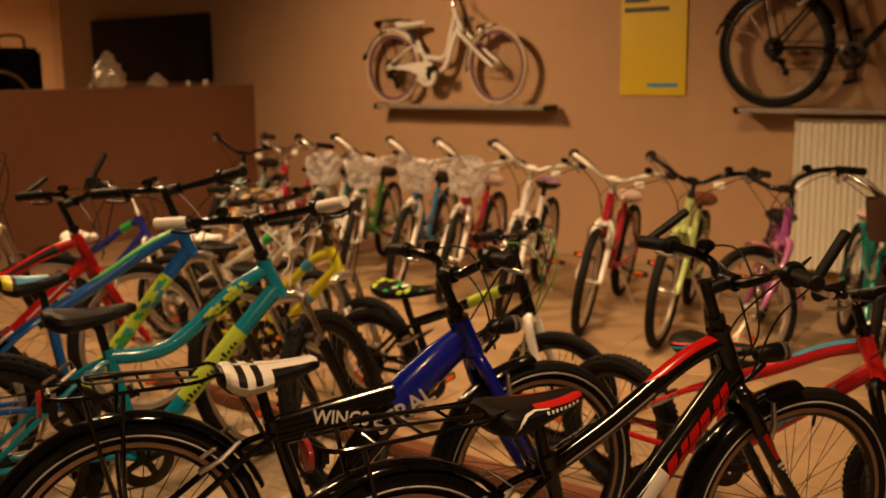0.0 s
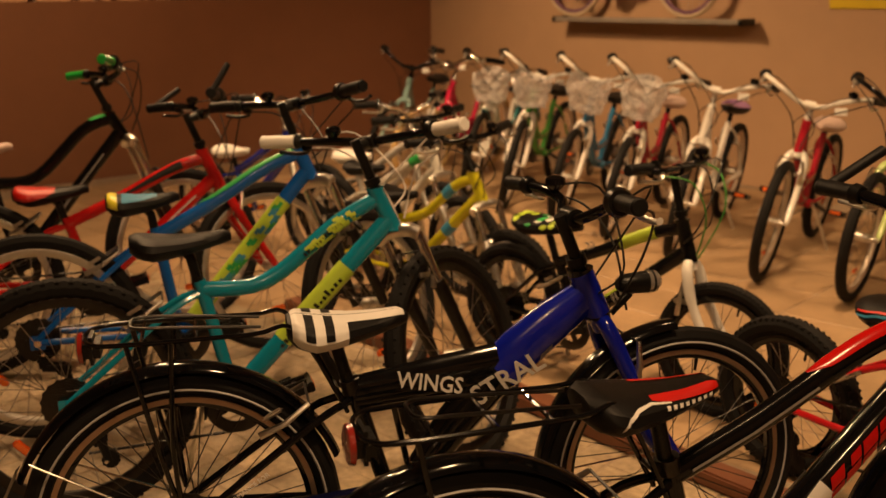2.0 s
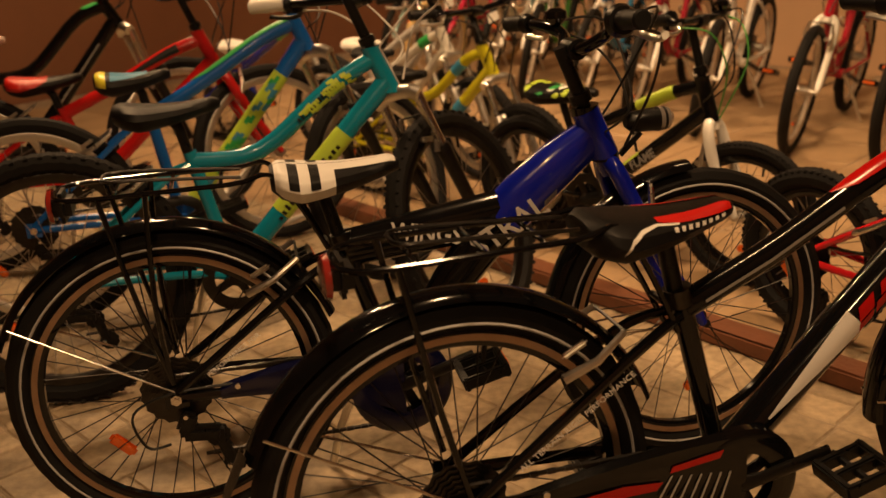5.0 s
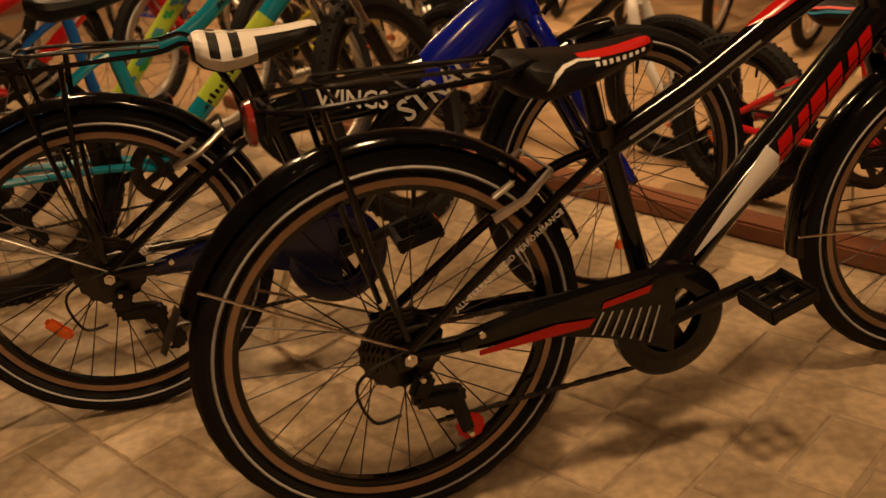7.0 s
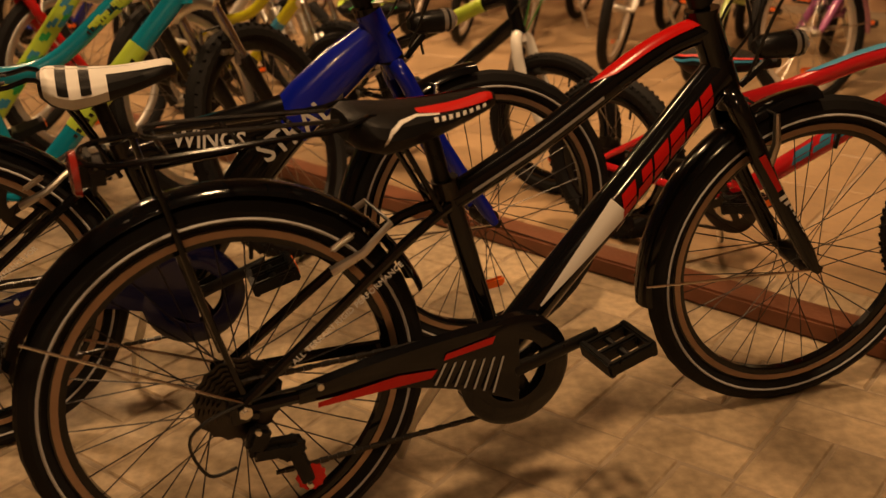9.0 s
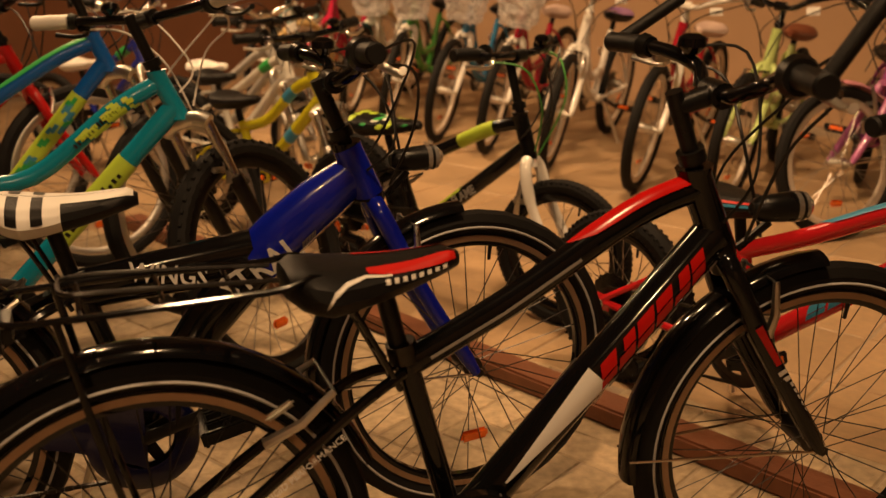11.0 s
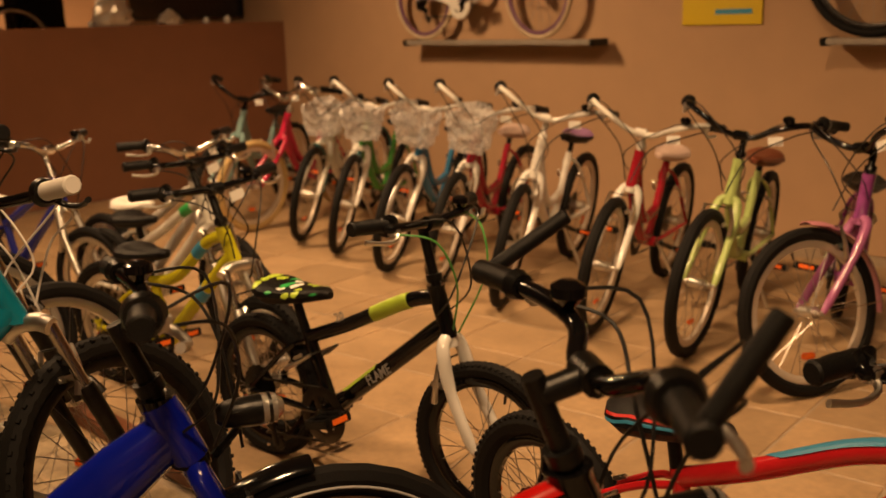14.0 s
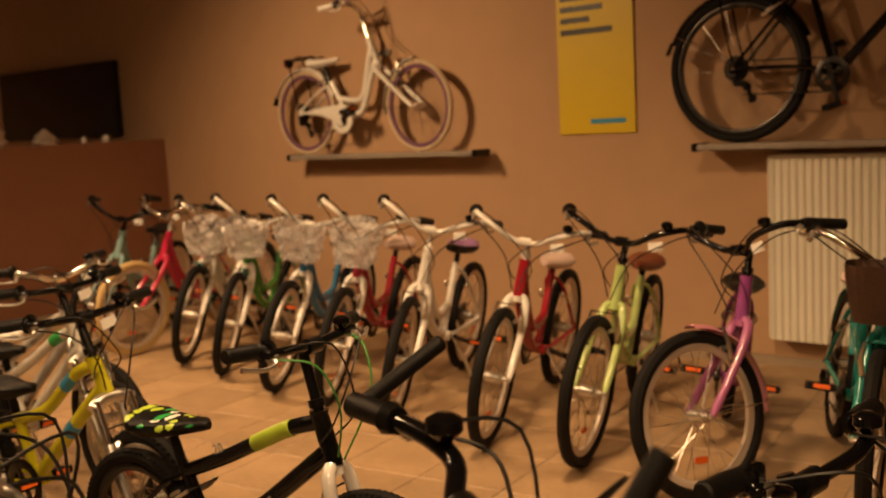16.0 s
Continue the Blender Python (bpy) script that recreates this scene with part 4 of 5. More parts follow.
near = dict(near=True, fender=BLACK, rack=True, lights=True, stripe=True, rim=BLACK, spokes=36, R=0.286, bb=(0.409, 0.239), clamp=(0.335, 0.531), setback=0.028, seat=0.662, rack_z=0.078)
bike_m, frame_m = bicycle(beside((0.449, 1.017)), HEAD, "glossy black bicycle with red accents and black carrier", group=ROW, **dict(near, setback=0.016), wb=0.99, ttr=0.021, dtr=0.03, lean=0.0, bar_roll=-4, grip_k=0.9, reflector=False, seat_len=0.226, ht=(0.765, 0.728), hb=(0.812, 0.605), bar_z=0.105, reach=0.058, bar_w=0.295, sweep=0.4, crank=15, lamp_x=0.08, lamp_z=0.062,
                          guard=BLACK, guard_red=True, fork_print=True, pulley=REDINK, barend=True, steer=-8, seat_print=("red_flash",), rise=0.016, letters=6,
                          decals=(("upper", "top", 0.5, 0.97, REDINK, "red top tube flash"), ("line", "top", 0.08, 0.5, GREYINK, "grey line"), ("blocks", "down", 0.52, 0.9, REDINK, "red slanted block mark"), ("dashes", "down", 0.50, 0.97, GREYINK, "grey slanted dashes"), ("wedge", "down", 0.2, 0.52, WHITEINK, "white wedge"), ("line", "top", 0.55, 0.95, BLACKINK, "black line")))
BLUE = paint(0.003, 0.010, 0.30)
bike_c, frame_c = bicycle(beside((-0.167, 0.886)), 62.5, "black and blue bicycle with white patterned saddle", group=ROW, **dict(near, setback=-0.022, bb=(0.39, 0.25), clamp=(0.313, 0.522), seat=0.66), struts=2, wb=0.968, style="wide", frame=BLACK, fork=BLUE, head_mat=BLUE, stay_mat=BLACK, ttr=0.034, dtr=0.040, bar_roll=-4, ht=(0.758, 0.708), hb=(0.795, 0.615), bar_z=0.105, reach=0.02,
                          guard=paint(0.003, 0.004, 0.03), guard_bars=False, sweep=0.15, grip_k=0.9, seat_len=0.22, steer=5, seat_print=("white_claw",), letters=5,
                          decals=(("band", "down", 0.56, 1.0, BLUE, "deep blue down tube finish"), ("dashes", "down", 0.74, 0.80, GREYINK, "thin grey outline marks")))

TEAL = paint(0.006, 0.22, 0.34)
mtb = dict(R=0.296, wb=0.975, bb=(0.385, 0.262), clamp=(0.318, 0.56), seat=0.68, setback=0.02, seat_len=0.235, ht=(0.758, 0.753), hb=(0.797, 0.652), bar_z=0.12, reach=0.05, lever=0)
bicycle((-0.89, 0.942), 66, "teal mountain bike with yellow print and white grips", group=ROW, **mtb, frame=TEAL, fork=DARKSTEEL, susp=True, rim=DARKSTEEL, knob=True, tw=0.024, style="diamond", sag=-0.06, rise=-0.01, ttr=0.02, dtr=0.024, lean=-3,
        bar="flat", bar_w=0.31, grip=VINYL_W, cable=CABLE_W, steer=44, bar_roll=9, decals=(("band", "down", 0.32, 0.70, LIMEINK, "lime-yellow panel"), ("camo", "top", 0.5, 0.8, LIMEINK, "lime leaf pattern"), ("text", "down", 0.3, 0.66, BLACKINK, "black print"), ("text", "top", 0.5, 0.72, BLACKINK, "black print")))
bicycle((-1.40, 1.05), 67, "blue, green and yellow patterned mountain bike", group=ROW, **dict(mtb, ht=(0.753, 0.795), hb=(0.785, 0.70), clamp=(0.335, 0.585), seat=0.685, seat_len=0.2), frame=paint(0.008, 0.10, 0.42), fork=DARKSTEEL, susp=True, style="diamond", ttr=0.02, dtr=0.022, steer=38, bar_roll=5, lean=-3, seat_print=("yellowblue",), bar="flat", bar_w=0.31,
        decals=(("band", "down", 0.12, 0.78, LIMEINK, "lime-yellow pattern"), ("camo", "down", 0.1, 0.75, BLUEINK, "blue leaf pattern"), ("camo", "down", 0.14, 0.8, GREENINK, "green leaf pattern"), ("upper", "top", 0.3, 0.95, GREENINK, "green stripe")))
bicycle((-2.03, 1.05), 66, "red mountain bike with black handlebar", group=ROW, **dict(mtb, ht=(0.764, 0.715), hb=(0.81, 0.595), clamp=(0.31, 0.515), seat=0.622), frame=paint(0.5, 0.012, 0.012), fork=paint(0.5, 0.012, 0.012), ttr=0.02, dtr=0.022, steer=20, lean=-3, barend=True, seat_print=("redtop",), decals=(("line", "down", 0.45, 0.8, WHITEINK, "thin white line"), ("wedge", "top", 0.3, 0.75, BLACKINK, "black wedge")))
bicycle((-2.51, 0.956), 66, "black and green mountain bike with green grips", group=ROW, **dict(mtb, ht=(0.745, 0.808), hb=(0.785, 0.72), clamp=(0.32, 0.60), seat=0.72), frame=BLACK, fork=DARKSTEEL, susp=True, style="diamond", sag=-0.06, ttr=0.022, dtr=0.024, steer=16, lean=-3, grip=paint(0.02, 0.32, 0.05), seat_mat=VINYL_P, decals=(("upper", "top", 0.74, 0.98, GREENINK, "green stripe"), ("line", "down", 0.4, 0.8, GREYINK, "grey line")))
# ---- middle ----
MID = "bikes in the middle row"
small = dict(R=0.21, wb=0.80, bb=(0.31, 0.20), clamp=(0.245, 0.40), seat=0.50, seat_len=0.21, ht=(0.612, 0.598), hb=(0.655, 0.50), bar_w=0.25, crank_len=0.11, bar_z=0.12, reach=0.03)
flame, frame_f = bicycle((-0.985, 2.487), 8, "small black and lime bicycle with white fork", group=MID, frame=BLACK, fork=paint(0.72, 0.7, 0.66), rim=BLACK, knob=True, fine=0.75, tw=0.02, bar="flat", cable=CABLE_G, seat_print=("lime_spots",), steer=3, **dict(small, R=0.204, wb=0.755, bb=(0.26, 0.185), clamp=(0.175, 0.39), seat=0.517, seat_len=0.25, setback=0.0, ht=(0.615, 0.572), hb=(0.645, 0.46), bar_z=0.15, bar_w=0.235), letters=5,
        decals=(("band", "top", 0.48, 0.72, LIMEINK, "lime band"), ("upper", "down", 0.15, 0.45, LIMEINK, "lime stripe")))
bicycle((-1.885, 2.48), 8, "small lime-yellow bicycle with teal bands", group=MID, **small, frame=paint(0.55, 0.52, 0.02), fork=ALU, susp=True, knob=True, bar="flat", tag=True, steer=-6, sag=-0.03,
        decals=(("band", "top", 0.55, 0.65, BLUEINK, "teal band"), ("band", "down", 0.5, 0.6, BLUEINK, "teal band")))
bicycle((0.085, 2.42), -5, "small red and blue bicycle with black wheels", group=MID, **dict(small, wb=0.90, bb=(0.365, 0.20), clamp=(0.325, 0.42), seat=0.527, seat_len=0.24, ht=(0.73, 0.60), hb=(0.765, 0.505), bar_w=0.21, bar_z=0.10), sweep=0.2, frame=paint(0.55, 0.015, 0.02), fork=BLACK, knob=True, fine=0.85, tw=0.025, rim=BLACK, bar="riser", seat_print=("side_lines",), steer=-5, letters=4,
        decals=(("upper", "top", 0.4, 0.9, BLUEINK, "blue flash"), ("blocks", "down", 0.35, 0.75, BLUEINK, "blue slanted block mark")))
bicycle((-2.45, 2.75), 8, "white children's bicycle with green accents", group=MID, **small, frame=paint(0.66, 0.64, 0.58), fork=ALU, susp=True, bar="flat", tag=True, steer=-4, decals=(("band", "top", 0.6, 0.75, GREENINK, "green band"),))
bicycle((-2.75, 2.90), 8, "silver-white children's bicycle with pale saddle", group=MID, **small, frame=paint(0.5, 0.48, 0.45), fork=ALU, bar="riser", bar_mat=CHROME, tag=True, steer=-4, seat_mat=VINYL_W)
bicycle((-3.3, 2.55), 12, "dark blue children's bicycle with green details", group=MID, **small, frame=paint(0.02, 0.03, 0.3), fork=ALU, bar="riser", bar_mat=CHROME, steer=4, seat_mat=VINYL_W, decals=(("band", "top", 0.6, 0.8, GREENINK, "green band"),))

# ---- back row ----
BACK = "bikes along the back wall"
WHITEP = paint(0.70, 0.68, 0.64)
city = dict(style="low", bar="city", bar_mat=CHROME, rim=ALUWHITE, bar_w=0.265, R=0.265, wb=0.93, bb=(0.36, 0.245), clamp=(0.255, 0.565), seat=0.655, ht=(0.655, 0.665), hb=(0.70, 0.54), bar_z=0.09, tag=True, steer=5, yaw=17, lean=-8, bar_roll=-3, ttr=0.021, dtr=0.023, low=0.42)


def row_bike(front, label, **kw):
    s = dict(city, **kw)
    vary = random.Random(int(front[0] * 100))
    s["steer"] += vary.uniform(-7, 7)
    s["bar_z"] += vary.uniform(-0.025, 0.02)
    s["seat"] += vary.uniform(-0.035, 0.01)
    a = radians(270 + s["yaw"])
    bicycle((front[0] - math.cos(a) * s["wb"], front[1] - math.sin(a) * s["wb"]), 270 + s.pop("yaw"), label, group=BACK, **s)


row_bike((-4.0, 4.18), "pale blue-green step-through bicycle", frame=paint(0.22, 0.36, 0.36), bar_mat=BLACK, yaw=26)
row_bike((-3.66, 4.24), "pink-red girls' bicycle with cream tyres", frame=paint(0.5, 0.02, 0.07), tyre=material("cream_tyre", (0.5, 0.36, 0.16), 0.7), yaw=20, steer=-8)
row_bike((-3.25, 4.265), "white girls' bicycle with wrapped basket", frame=WHITEP, basket=BAGWRAP, fender=paint(0.04, 0.2, 0.22), yaw=26, steer=10)
row_bike((-2.853, 4.2), "white and green children's bicycle with wrapped basket", frame=paint(0.05, 0.25, 0.04), fork=WHITEP, basket=BAGWRAP, bar_mat=WHITEP, yaw=25, steer=13)
row_bike((-2.338, 4.11), "white and blue girls' bicycle with wrapped basket", frame=paint(0.03, 0.16, 0.32), fork=WHITEP, basket=BAGWRAP, bar_mat=WHITEP, yaw=22)
row_bike((-1.96, 4.08), "white and red girls' bicycle with wrapped basket", frame=paint(0.30, 0.012, 0.03), fork=WHITEP, basket=BAGWRAP, bar_mat=WHITEP, seat_mat=VINYL_P, yaw=20, steer=8)
row_bike((-1.514, 4.01), "white girls' bicycle with purple saddle", frame=WHITEP, bar_mat=WHITEP, seat_print=("purple",), yaw=20, steer=7)
row_bike((-0.995, 3.965), "white and red girls' bicycle with pale saddle", frame=paint(0.32, 0.012, 0.025), fork=WHITEP, bar_mat=WHITEP, seat_mat=VINYL_P)
row_bike((-0.57, 3.965), "lime green step-through bicycle with brown saddle", frame=paint(0.42, 0.54, 0.19), bar_mat=BLACK, seat_mat=VINYL_BR, steer=-11)
row_bike((-0.035, 3.885), "purple and pink girls' bicycle", frame=paint(0.27, 0.06, 0.25), fork=paint(0.36, 0.11, 0.27), bar_mat=BLACK, fender=paint(0.52, 0.22, 0.27), steer=-44, yaw=23, seat=0.615)
row_bike((0.42, 3.88), "dark teal girls' bicycle with brown basket", frame=paint(0.01, 0.2, 0.18), basket=BASKETBROWN, basket_label="dark brown basket", seat_mat=VINYL_P, fender=paint(0.01, 0.2, 0.18), tag=False, yaw=25, steer=-16, grip=paint(0.6, 0.45, 0.2))

# ---- wall ----
for x0, x1 in ((-3.83, -2.28), (-0.935, 0.85)):
    rail = new("wall_rail")
    tagged(rail, "grey metal display rail fixed to the wall", "rail", "display rails")
    part("channel", Shape().block(((x0 + x1) / 2, WALL_Y - 0.11, 1.022), (x1 - x0, 0.14, 0.03), None, 0.006), RAILMETAL, rail)
    for x in (x0, x1):
        part("end_cap", Shape().block((x, WALL_Y - 0.11, 1.022), (0.03, 0.15, 0.04), None, 0.005), PLASTIC, rail)
bicycle((-3.70, WALL_Y - 0.11, 1.038), 0, "white step-through bicycle displayed on the wall rail", frame=WHITEP, style="low", bar="city", bar_mat=CHROME, R=0.272, wb=0.985, rim=paint(0.16, 0.08, 0.14), rack=True, fender=WHITEP, guard=WHITEP, tw=0.015, kick=False, lights=True, bb=(0.38, 0.22), clamp=(0.25, 0.46), seat=0.61, ht=(0.60, 0.69), hb=(0.66, 0.54), seat_mat=VINYL_W, grip=VINYL_W, bar_w=0.22, steer=-4, guard_bars=False, reflector=False, tyre=material("pale_tyre", (0.50, 0.40, 0.27), 0.7))
bicycle((-0.735, WALL_Y - 0.11, 1.038), 0, "black city bicycle displayed on the wall rail", frame=BLACK, R=0.345, wb=1.09, rim=DARKSTEEL, rack=True, fender=BLACK, reflector=False, crank=285, kick=False, bb=(0.45, 0.29), clamp=(0.33, 0.72), ht=(0.82, 0.84), hb=(0.87, 0.68), seat=0.95, bar_w=0.22, bar="city")

poster = part("poster", Shape().block((-1.571, WALL_Y - 0.008, 1.605), (0.462, 0.008, 1.0)), POSTER, None, "", False)
tagged(poster, "yellow printed poster with dark text lines on the wall", "poster")
for k, (z, w) in enumerate(((1.885, 0.22), (1.825, 0.28), (1.766, 0.26), (1.707, 0.18), (1.646, 0.315))):
    part("text_bar", Shape().block((-1.777 + w / 2, WALL_Y - 0.0135, z), (w, 0.002, 0.03)), BLACKINK, poster, "dark printed line", False)
part("text_bar", Shape().block((-1.50, WALL_Y - 0.0135, 1.170), (0.21, 0.002, 0.025)), BLUEINK, poster, "blue-green printed line", False)

rad = new("radiator")
tagged(rad, "cream ribbed panel radiator on the wall", "radiator")
rsh = Shape()
nr = 40
rx0, rx1 = -0.60, 0.85
rows = []
for i in range(nr * 4 + 1):
    x = rx0 + (rx1 - rx0) * i / (nr * 4)
    d = (0.0, 0.008, 0.008, 0.0)[i % 4]
    rows.append([(x, WALL_Y - 0.09 - d, 0.10), (x, WALL_Y - 0.09 - d, 0.958)])
rsh.rings(rows, closed_row=False)
part("ribbed_panel", rsh, ENAMEL, rad)
part("top_grille", Shape().block(((rx0 + rx1) / 2, WALL_Y - 0.06, 0.968), (rx1 - rx0, 0.08, 0.02), None, 0.004), ENAMEL, rad)
for x in (rx0, rx1):
    part("side_panel", Shape().block((x, WALL_Y - 0.055, 0.54), (0.012, 0.09, 0.86), None, 0.003), ENAMEL, rad)
part("back_panel", Shape().block(((rx0 + rx1) / 2, WALL_Y - 0.03, 0.54), (rx1 - rx0 - 0.04, 0.03, 0.80)), ENAMEL, rad)

panel = part("wall_panel", Shape().block((-6.88, WALL_Y - 0.03, 1.53), (1.84, 0.05, 0.60), None, 0.008), SCREEN, None)
tagged(panel, "dark glossy panel hanging on the wall", "screen")

# ---- floor strip ----
plank = part("rack_plank", Shape().block((-0.55, 2.235, 0.022), (2.9, 0.08, 0.044), None, 0.006), WOOD, None)
tagged(plank, "long stained wooden plank lying on the tiles", "plank")


# ---- small things ----
def crumple(name, c, size, mat, label, category, seed):
    """A crumpled bag: an uneven lump with many creased facets."""
    rng = random.Random(seed)
    rows = []
    for i in range(9):
        u = i / 8
        row = []
        for j in range(16):
            a = 2 * math.pi * j / 16
            r = (math.sin(math.pi * min(0.97, 0.25 + u * 0.72)) ** 0.7) * (1 - 0.55 * u) * rng.uniform(0.78, 1.2)
            row.append((c[0] + math.cos(a) * r * size[0] / 2, c[1] + math.sin(a) * r * size[1] / 2, c[2] + u * size[2] * rng.uniform(0.93, 1.05)))
        if i == 0:
            row = [(p[0], p[1], c[2]) for p in row]
        rows.append(row)
    ob = part(name, Shape().rings(rows), mat, None, "", False)
    return tagged(ob, label, category)


TOP = 1.187
crumple("foil_bag", (PART_X - 0.09, 4.42, TOP), (0.16, 0.34, 0.28), FOIL, "crumpled silver foil bag on the partition top", "bag", 3)
crumple("foil_bag", (PART_X - 0.09, 4.86, TOP), (0.13, 0.22, 0.11), FOIL, "small crumpled foil bag on the partition top", "bag", 5)
for y, r in ((5.16, 0.025), (5.34, 0.03), (4.25, 0.02)):
    tagged(part("knob", Shape().tube([(PART_X - 0.08, y, TOP), (PART_X - 0.08, y, TOP + r), (PART_X - 0.08, y, TOP + r * 1.8)], [r * 0.7, r, r * 0.4], 12), VINYL_W), "small white knob on the partition top", "knob", "small white knobs")



def stay_words(text, frame_part, start, end, y, size, mat, label, slant=0.0, wide=1.0):
    """Small lettering along a drive-side tube, facing the rider's right."""
    a, b_ = Vector(start), Vector(end)
    d = (b_ - a).normalized()
    m = Matrix(((d.x, -d.z, 0, a.x), (0, 0, -1, y), (d.z, d.x, 0, a.z), (0, 0, 0, 1)))
    lean_ = Matrix(((wide, slant, 0, 0), (0, 1, 0, 0), (0, 0, 1, 0), (0, 0, 0, 1)))
    words(text, size, mat, frame_part, m @ lean_, label)


stay_words("WINGS", frame_c, (0.393, 0, 0.516), (0.53, 0, 0.526), -0.0295, 0.041, WHITEINK, "white slanted lettering", 0.42, 0.92)
stay_words("STRAL", frame_c, (0.550, 0, 0.464), (0.69, 0, 0.604), -0.0318, 0.056, WHITEINK, "white slanted lettering", 0.42, 0.95)
stay_words("FLAME", frame_f, (0.405, 0, 0.288), (0.57, 0, 0.407), -0.0225, 0.036, GREYINK, "grey block lettering", 0.1, 0.95)
stay_words("ALL TERRAIN RIGID PERFORMANCE", frame_m, (0.075, 0, 0.336), (0.30, 0, 0.489), -0.0615, 0.0125, WHITEINK, "small white lettering")
stay_words("PERFORMANCE FOR", frame_c, (0.06, 0, 0.318), (0.30, 0, 0.484), -0.0625, 0.0125, WHITEINK, "small white lettering")
stay_words("20", frame_f, (0.30, 0, 0.437), (0.52, 0, 0.518), -0.0205, 0.034, GREYINK, "grey number on the top tube")

# the next room beyond the partition
stand = part("display_platform", Shape().block((-7.05, 3.95, 0.36), (1.1, 2.6, 0.72), None, 0.02), BROWN, None)
tagged(stand, "dark brown display platform behind the half-height partition", "platform")
bicycle((-7.0, 4.32, 0.72), 270, "black city bicycle on the platform beyond the partition", frame=BLACK, R=0.33, wb=1.02, bb=(0.43, 0.28), clamp=(0.30, 0.66), seat=0.93, ht=(0.80, 0.80), hb=(0.85, 0.66), bar="city", kick=False)
box = part("shopping_bag", Shape().block((-7.3, 4.63, 1.13), (0.26, 0.44, 0.82), Matrix.Rotation(0.15, 4, "Z"), 0.04).tube(curve_pts([(-7.3, 4.50, 1.53), (-7.3, 4.52, 1.64), (-7.3, 4.72, 1.64), (-7.3, 4.74, 1.53)], 4), 0.012, 8), VINYL, None)
tagged(box, "black bag with handles on the platform", "bag")

# tiles laid on the grout bed
PITCH = 0.205
TA = radians(97.5)
tu, tv = Vector((math.cos(TA), math.sin(TA), 0)), Vector((math.sin(TA), -math.cos(TA), 0))


def tile_faces(w, h, d=0.008, bev=0.004):
    x, y = w / 2, h / 2
    v = [(-x, -y, -d), (x, -y, -d), (x, y, -d), (-x, y, -d), (-x, -y, -bev), (x, -y, -bev), (x, y, -bev), (-x, y, -bev),
         (-x + bev, -y + bev, 0), (x - bev, -y + bev, 0), (x - bev, y - bev, 0), (-x + bev, y - bev, 0)]
    f = [(8, 9, 10, 11)]
    for k in range(4):
        n = (k + 1) % 4
        f += [(k, n, 4 + n, 4 + k), (4 + k, 4 + n, 8 + n, 8 + k)]
    return v, f


EDGE = 2.235
floor_ob = bpy.data.objects["floor"]
turn = Matrix.Rotation(TA - math.pi / 2, 4, "Z")


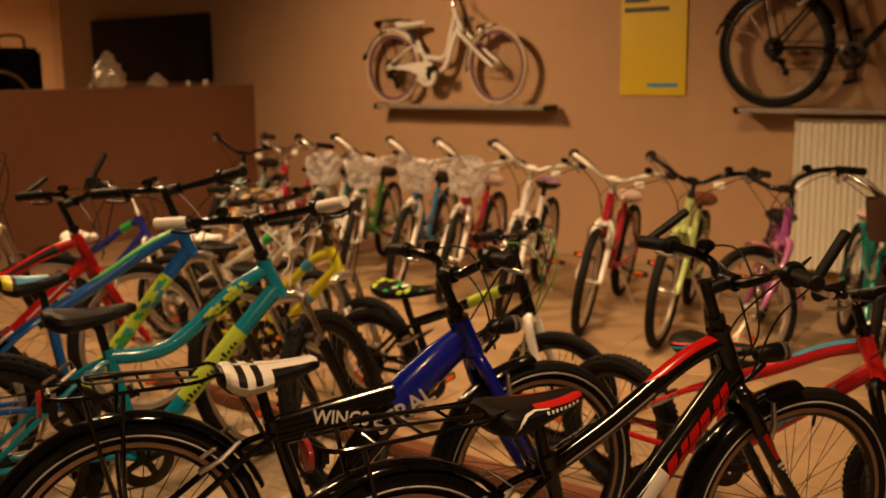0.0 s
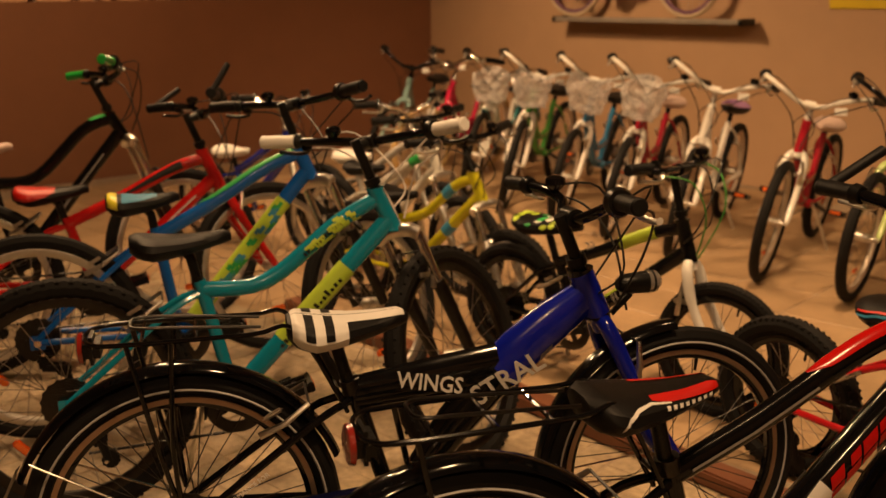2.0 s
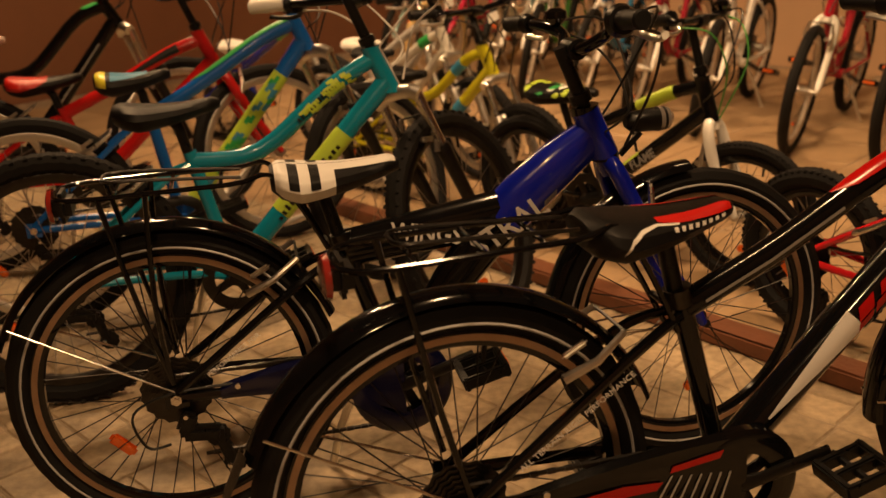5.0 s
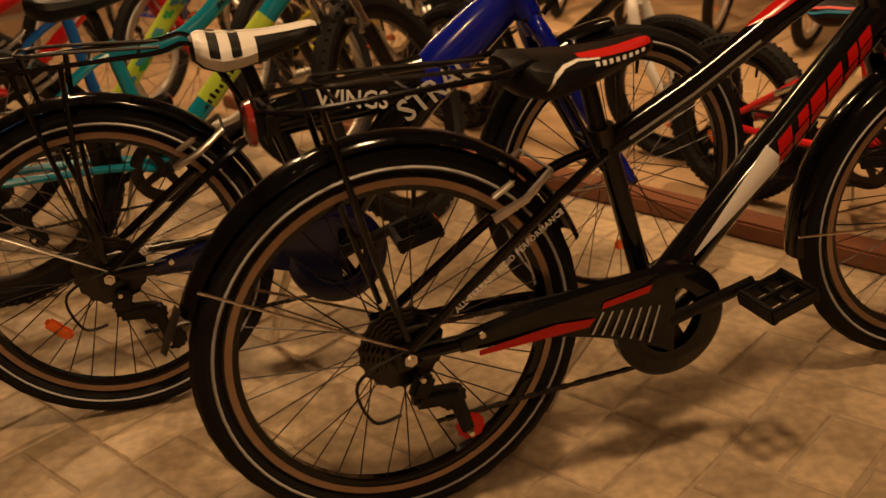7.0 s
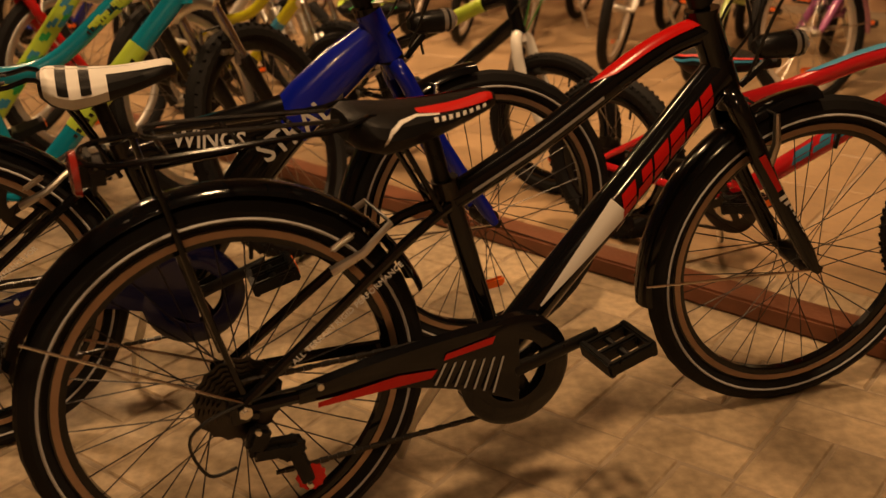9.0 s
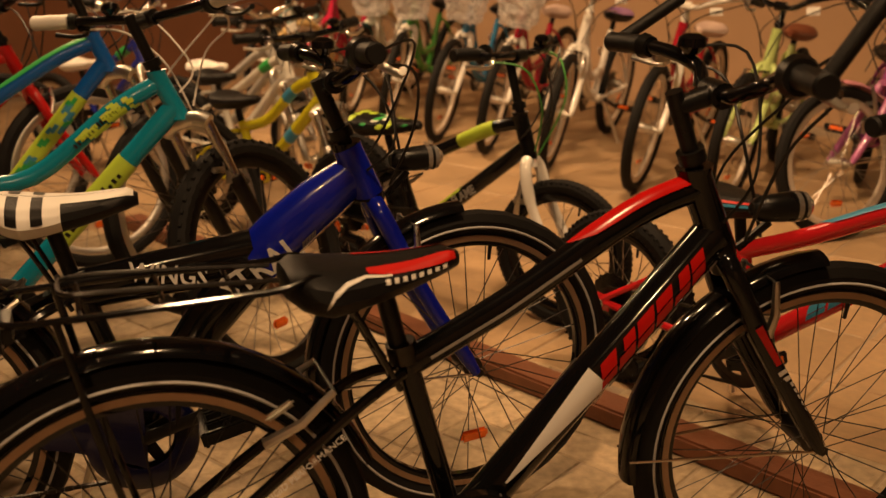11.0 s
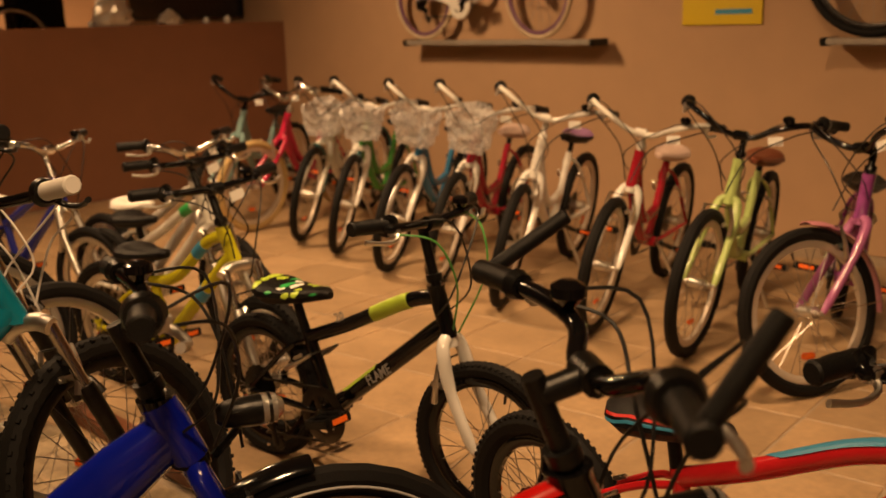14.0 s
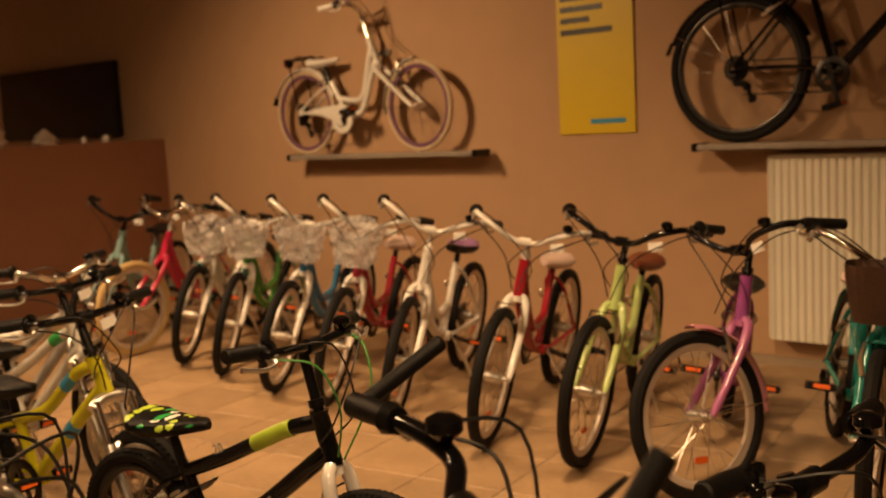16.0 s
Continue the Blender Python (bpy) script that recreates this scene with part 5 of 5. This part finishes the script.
def lay(pitch, joint, seed, low, high, mat, single):
    """Lays rows of tiles between two lines across the room; the nearest stay single pieces, the rest are joined."""
    rng = random.Random(seed)
    vs, fs = tile_faces(pitch - joint, pitch - joint)
    one = Shape().add(vs, fs).mesh("tile", mat, False)
    rest, places = Shape(), []
    for i in range(-70, 71):
        shift = (0.5 if i % 2 and single else 0.0) * pitch + rng.uniform(-0.01, 0.01) * bool(single)
        for j in range(-70, 71):
            p = Vector((-1, EDGE + pitch / 2, 0)) + tu * (i * pitch) + tv * (j * pitch + shift)
            line = EDGE + (p.x + 1) * tv.y / tv.x
            if PART_X + pitch / 2 < p.x < 4 - pitch / 2 and max(-4 + pitch / 2, low) < p.y < min(WALL_Y - pitch / 2, high) and (p.y < line) == bool(single):
                places.append((math.hypot(p.x - 0.35, p.y - 1.35), p))
    places.sort(key=lambda q: q[0])
    for k, (d, p) in enumerate(places):
        mm = Matrix.Translation(p + Vector((0, 0, rng.uniform(-0.0012, 0.0)))) @ turn @ Euler((rng.uniform(-0.004, 0.004), rng.uniform(-0.004, 0.004), rng.uniform(-0.005, 0.005))).to_matrix().to_4x4()
        if k < single:
            ob = new("tile", one)
            ob.parent = floor_ob
            ob.matrix_basis = mm
        else:
            rest.add([mm @ Vector(v) for v in vs], fs)
    tagged(part("tiles", rest, mat, floor_ob, "", False), kind="stuff")


def weave(corner, module, joint, seed, mat, single):
    """Pavers in pairs, each pair turned across the next one, between the near wall and the edge line."""
    rng = random.Random(seed)
    vs, fs = tile_faces(module / 2 - joint, module - joint, 0.008, 0.003)
    one = Shape().add(vs, fs).mesh("tile", mat, False)
    side = Vector((math.cos(radians(3.0)), math.sin(radians(3.0)), 0))
    skew = Matrix(((side.x, tu.x, 0, 0), (side.y, tu.y, 0, 0), (0, 0, 1, 0), (0, 0, 0, 1)))
    rest, places = Shape(), []
    for i in range(-45, 46):
        for j in range(-45, 46):
            for h in (-0.25, 0.25):
                along_u = (i + j) % 2 == 0
                off = ((i + 0.5 + h) * module, (j + 0.5) * module) if along_u else ((i + 0.5) * module, (j + 0.5 + h) * module)
                p = corner + side * off[0] + tu * off[1]
                line = EDGE + (p.x + 1) * tv.y / tv.x
                if PART_X + 0.1 < p.x < 3.9 and -3.9 < p.y < line:
                    places.append((math.hypot(p.x - 0.45, p.y - 1.25), p, along_u))
    places.sort(key=lambda q: q[0])
    for k, (d, p, along_u) in enumerate(places):
        mm = Matrix.Translation(p + Vector((0, 0, rng.uniform(-0.0015, 0.0)))) @ skew @ Matrix.Rotation((0 if along_u else math.pi / 2) + rng.uniform(-0.006, 0.006), 4, "Z") @ Euler((rng.uniform(-0.006, 0.006), rng.uniform(-0.006, 0.006), 0)).to_matrix().to_4x4()
        if k < single:
            ob = new("tile", one)
            ob.parent = floor_ob
            ob.matrix_basis = mm
        else:
            rest.add([mm @ Vector(v) for v in vs], fs)
    tagged(part("tiles", rest, mat, floor_ob, "", False), kind="stuff")


weave(Vector((0.437, 1.640, 0)), 0.2033, 0.007, 11, TILE, 290)
lay(0.33, 0.005, 12, 0, 9, TERRACOTTA, 0)
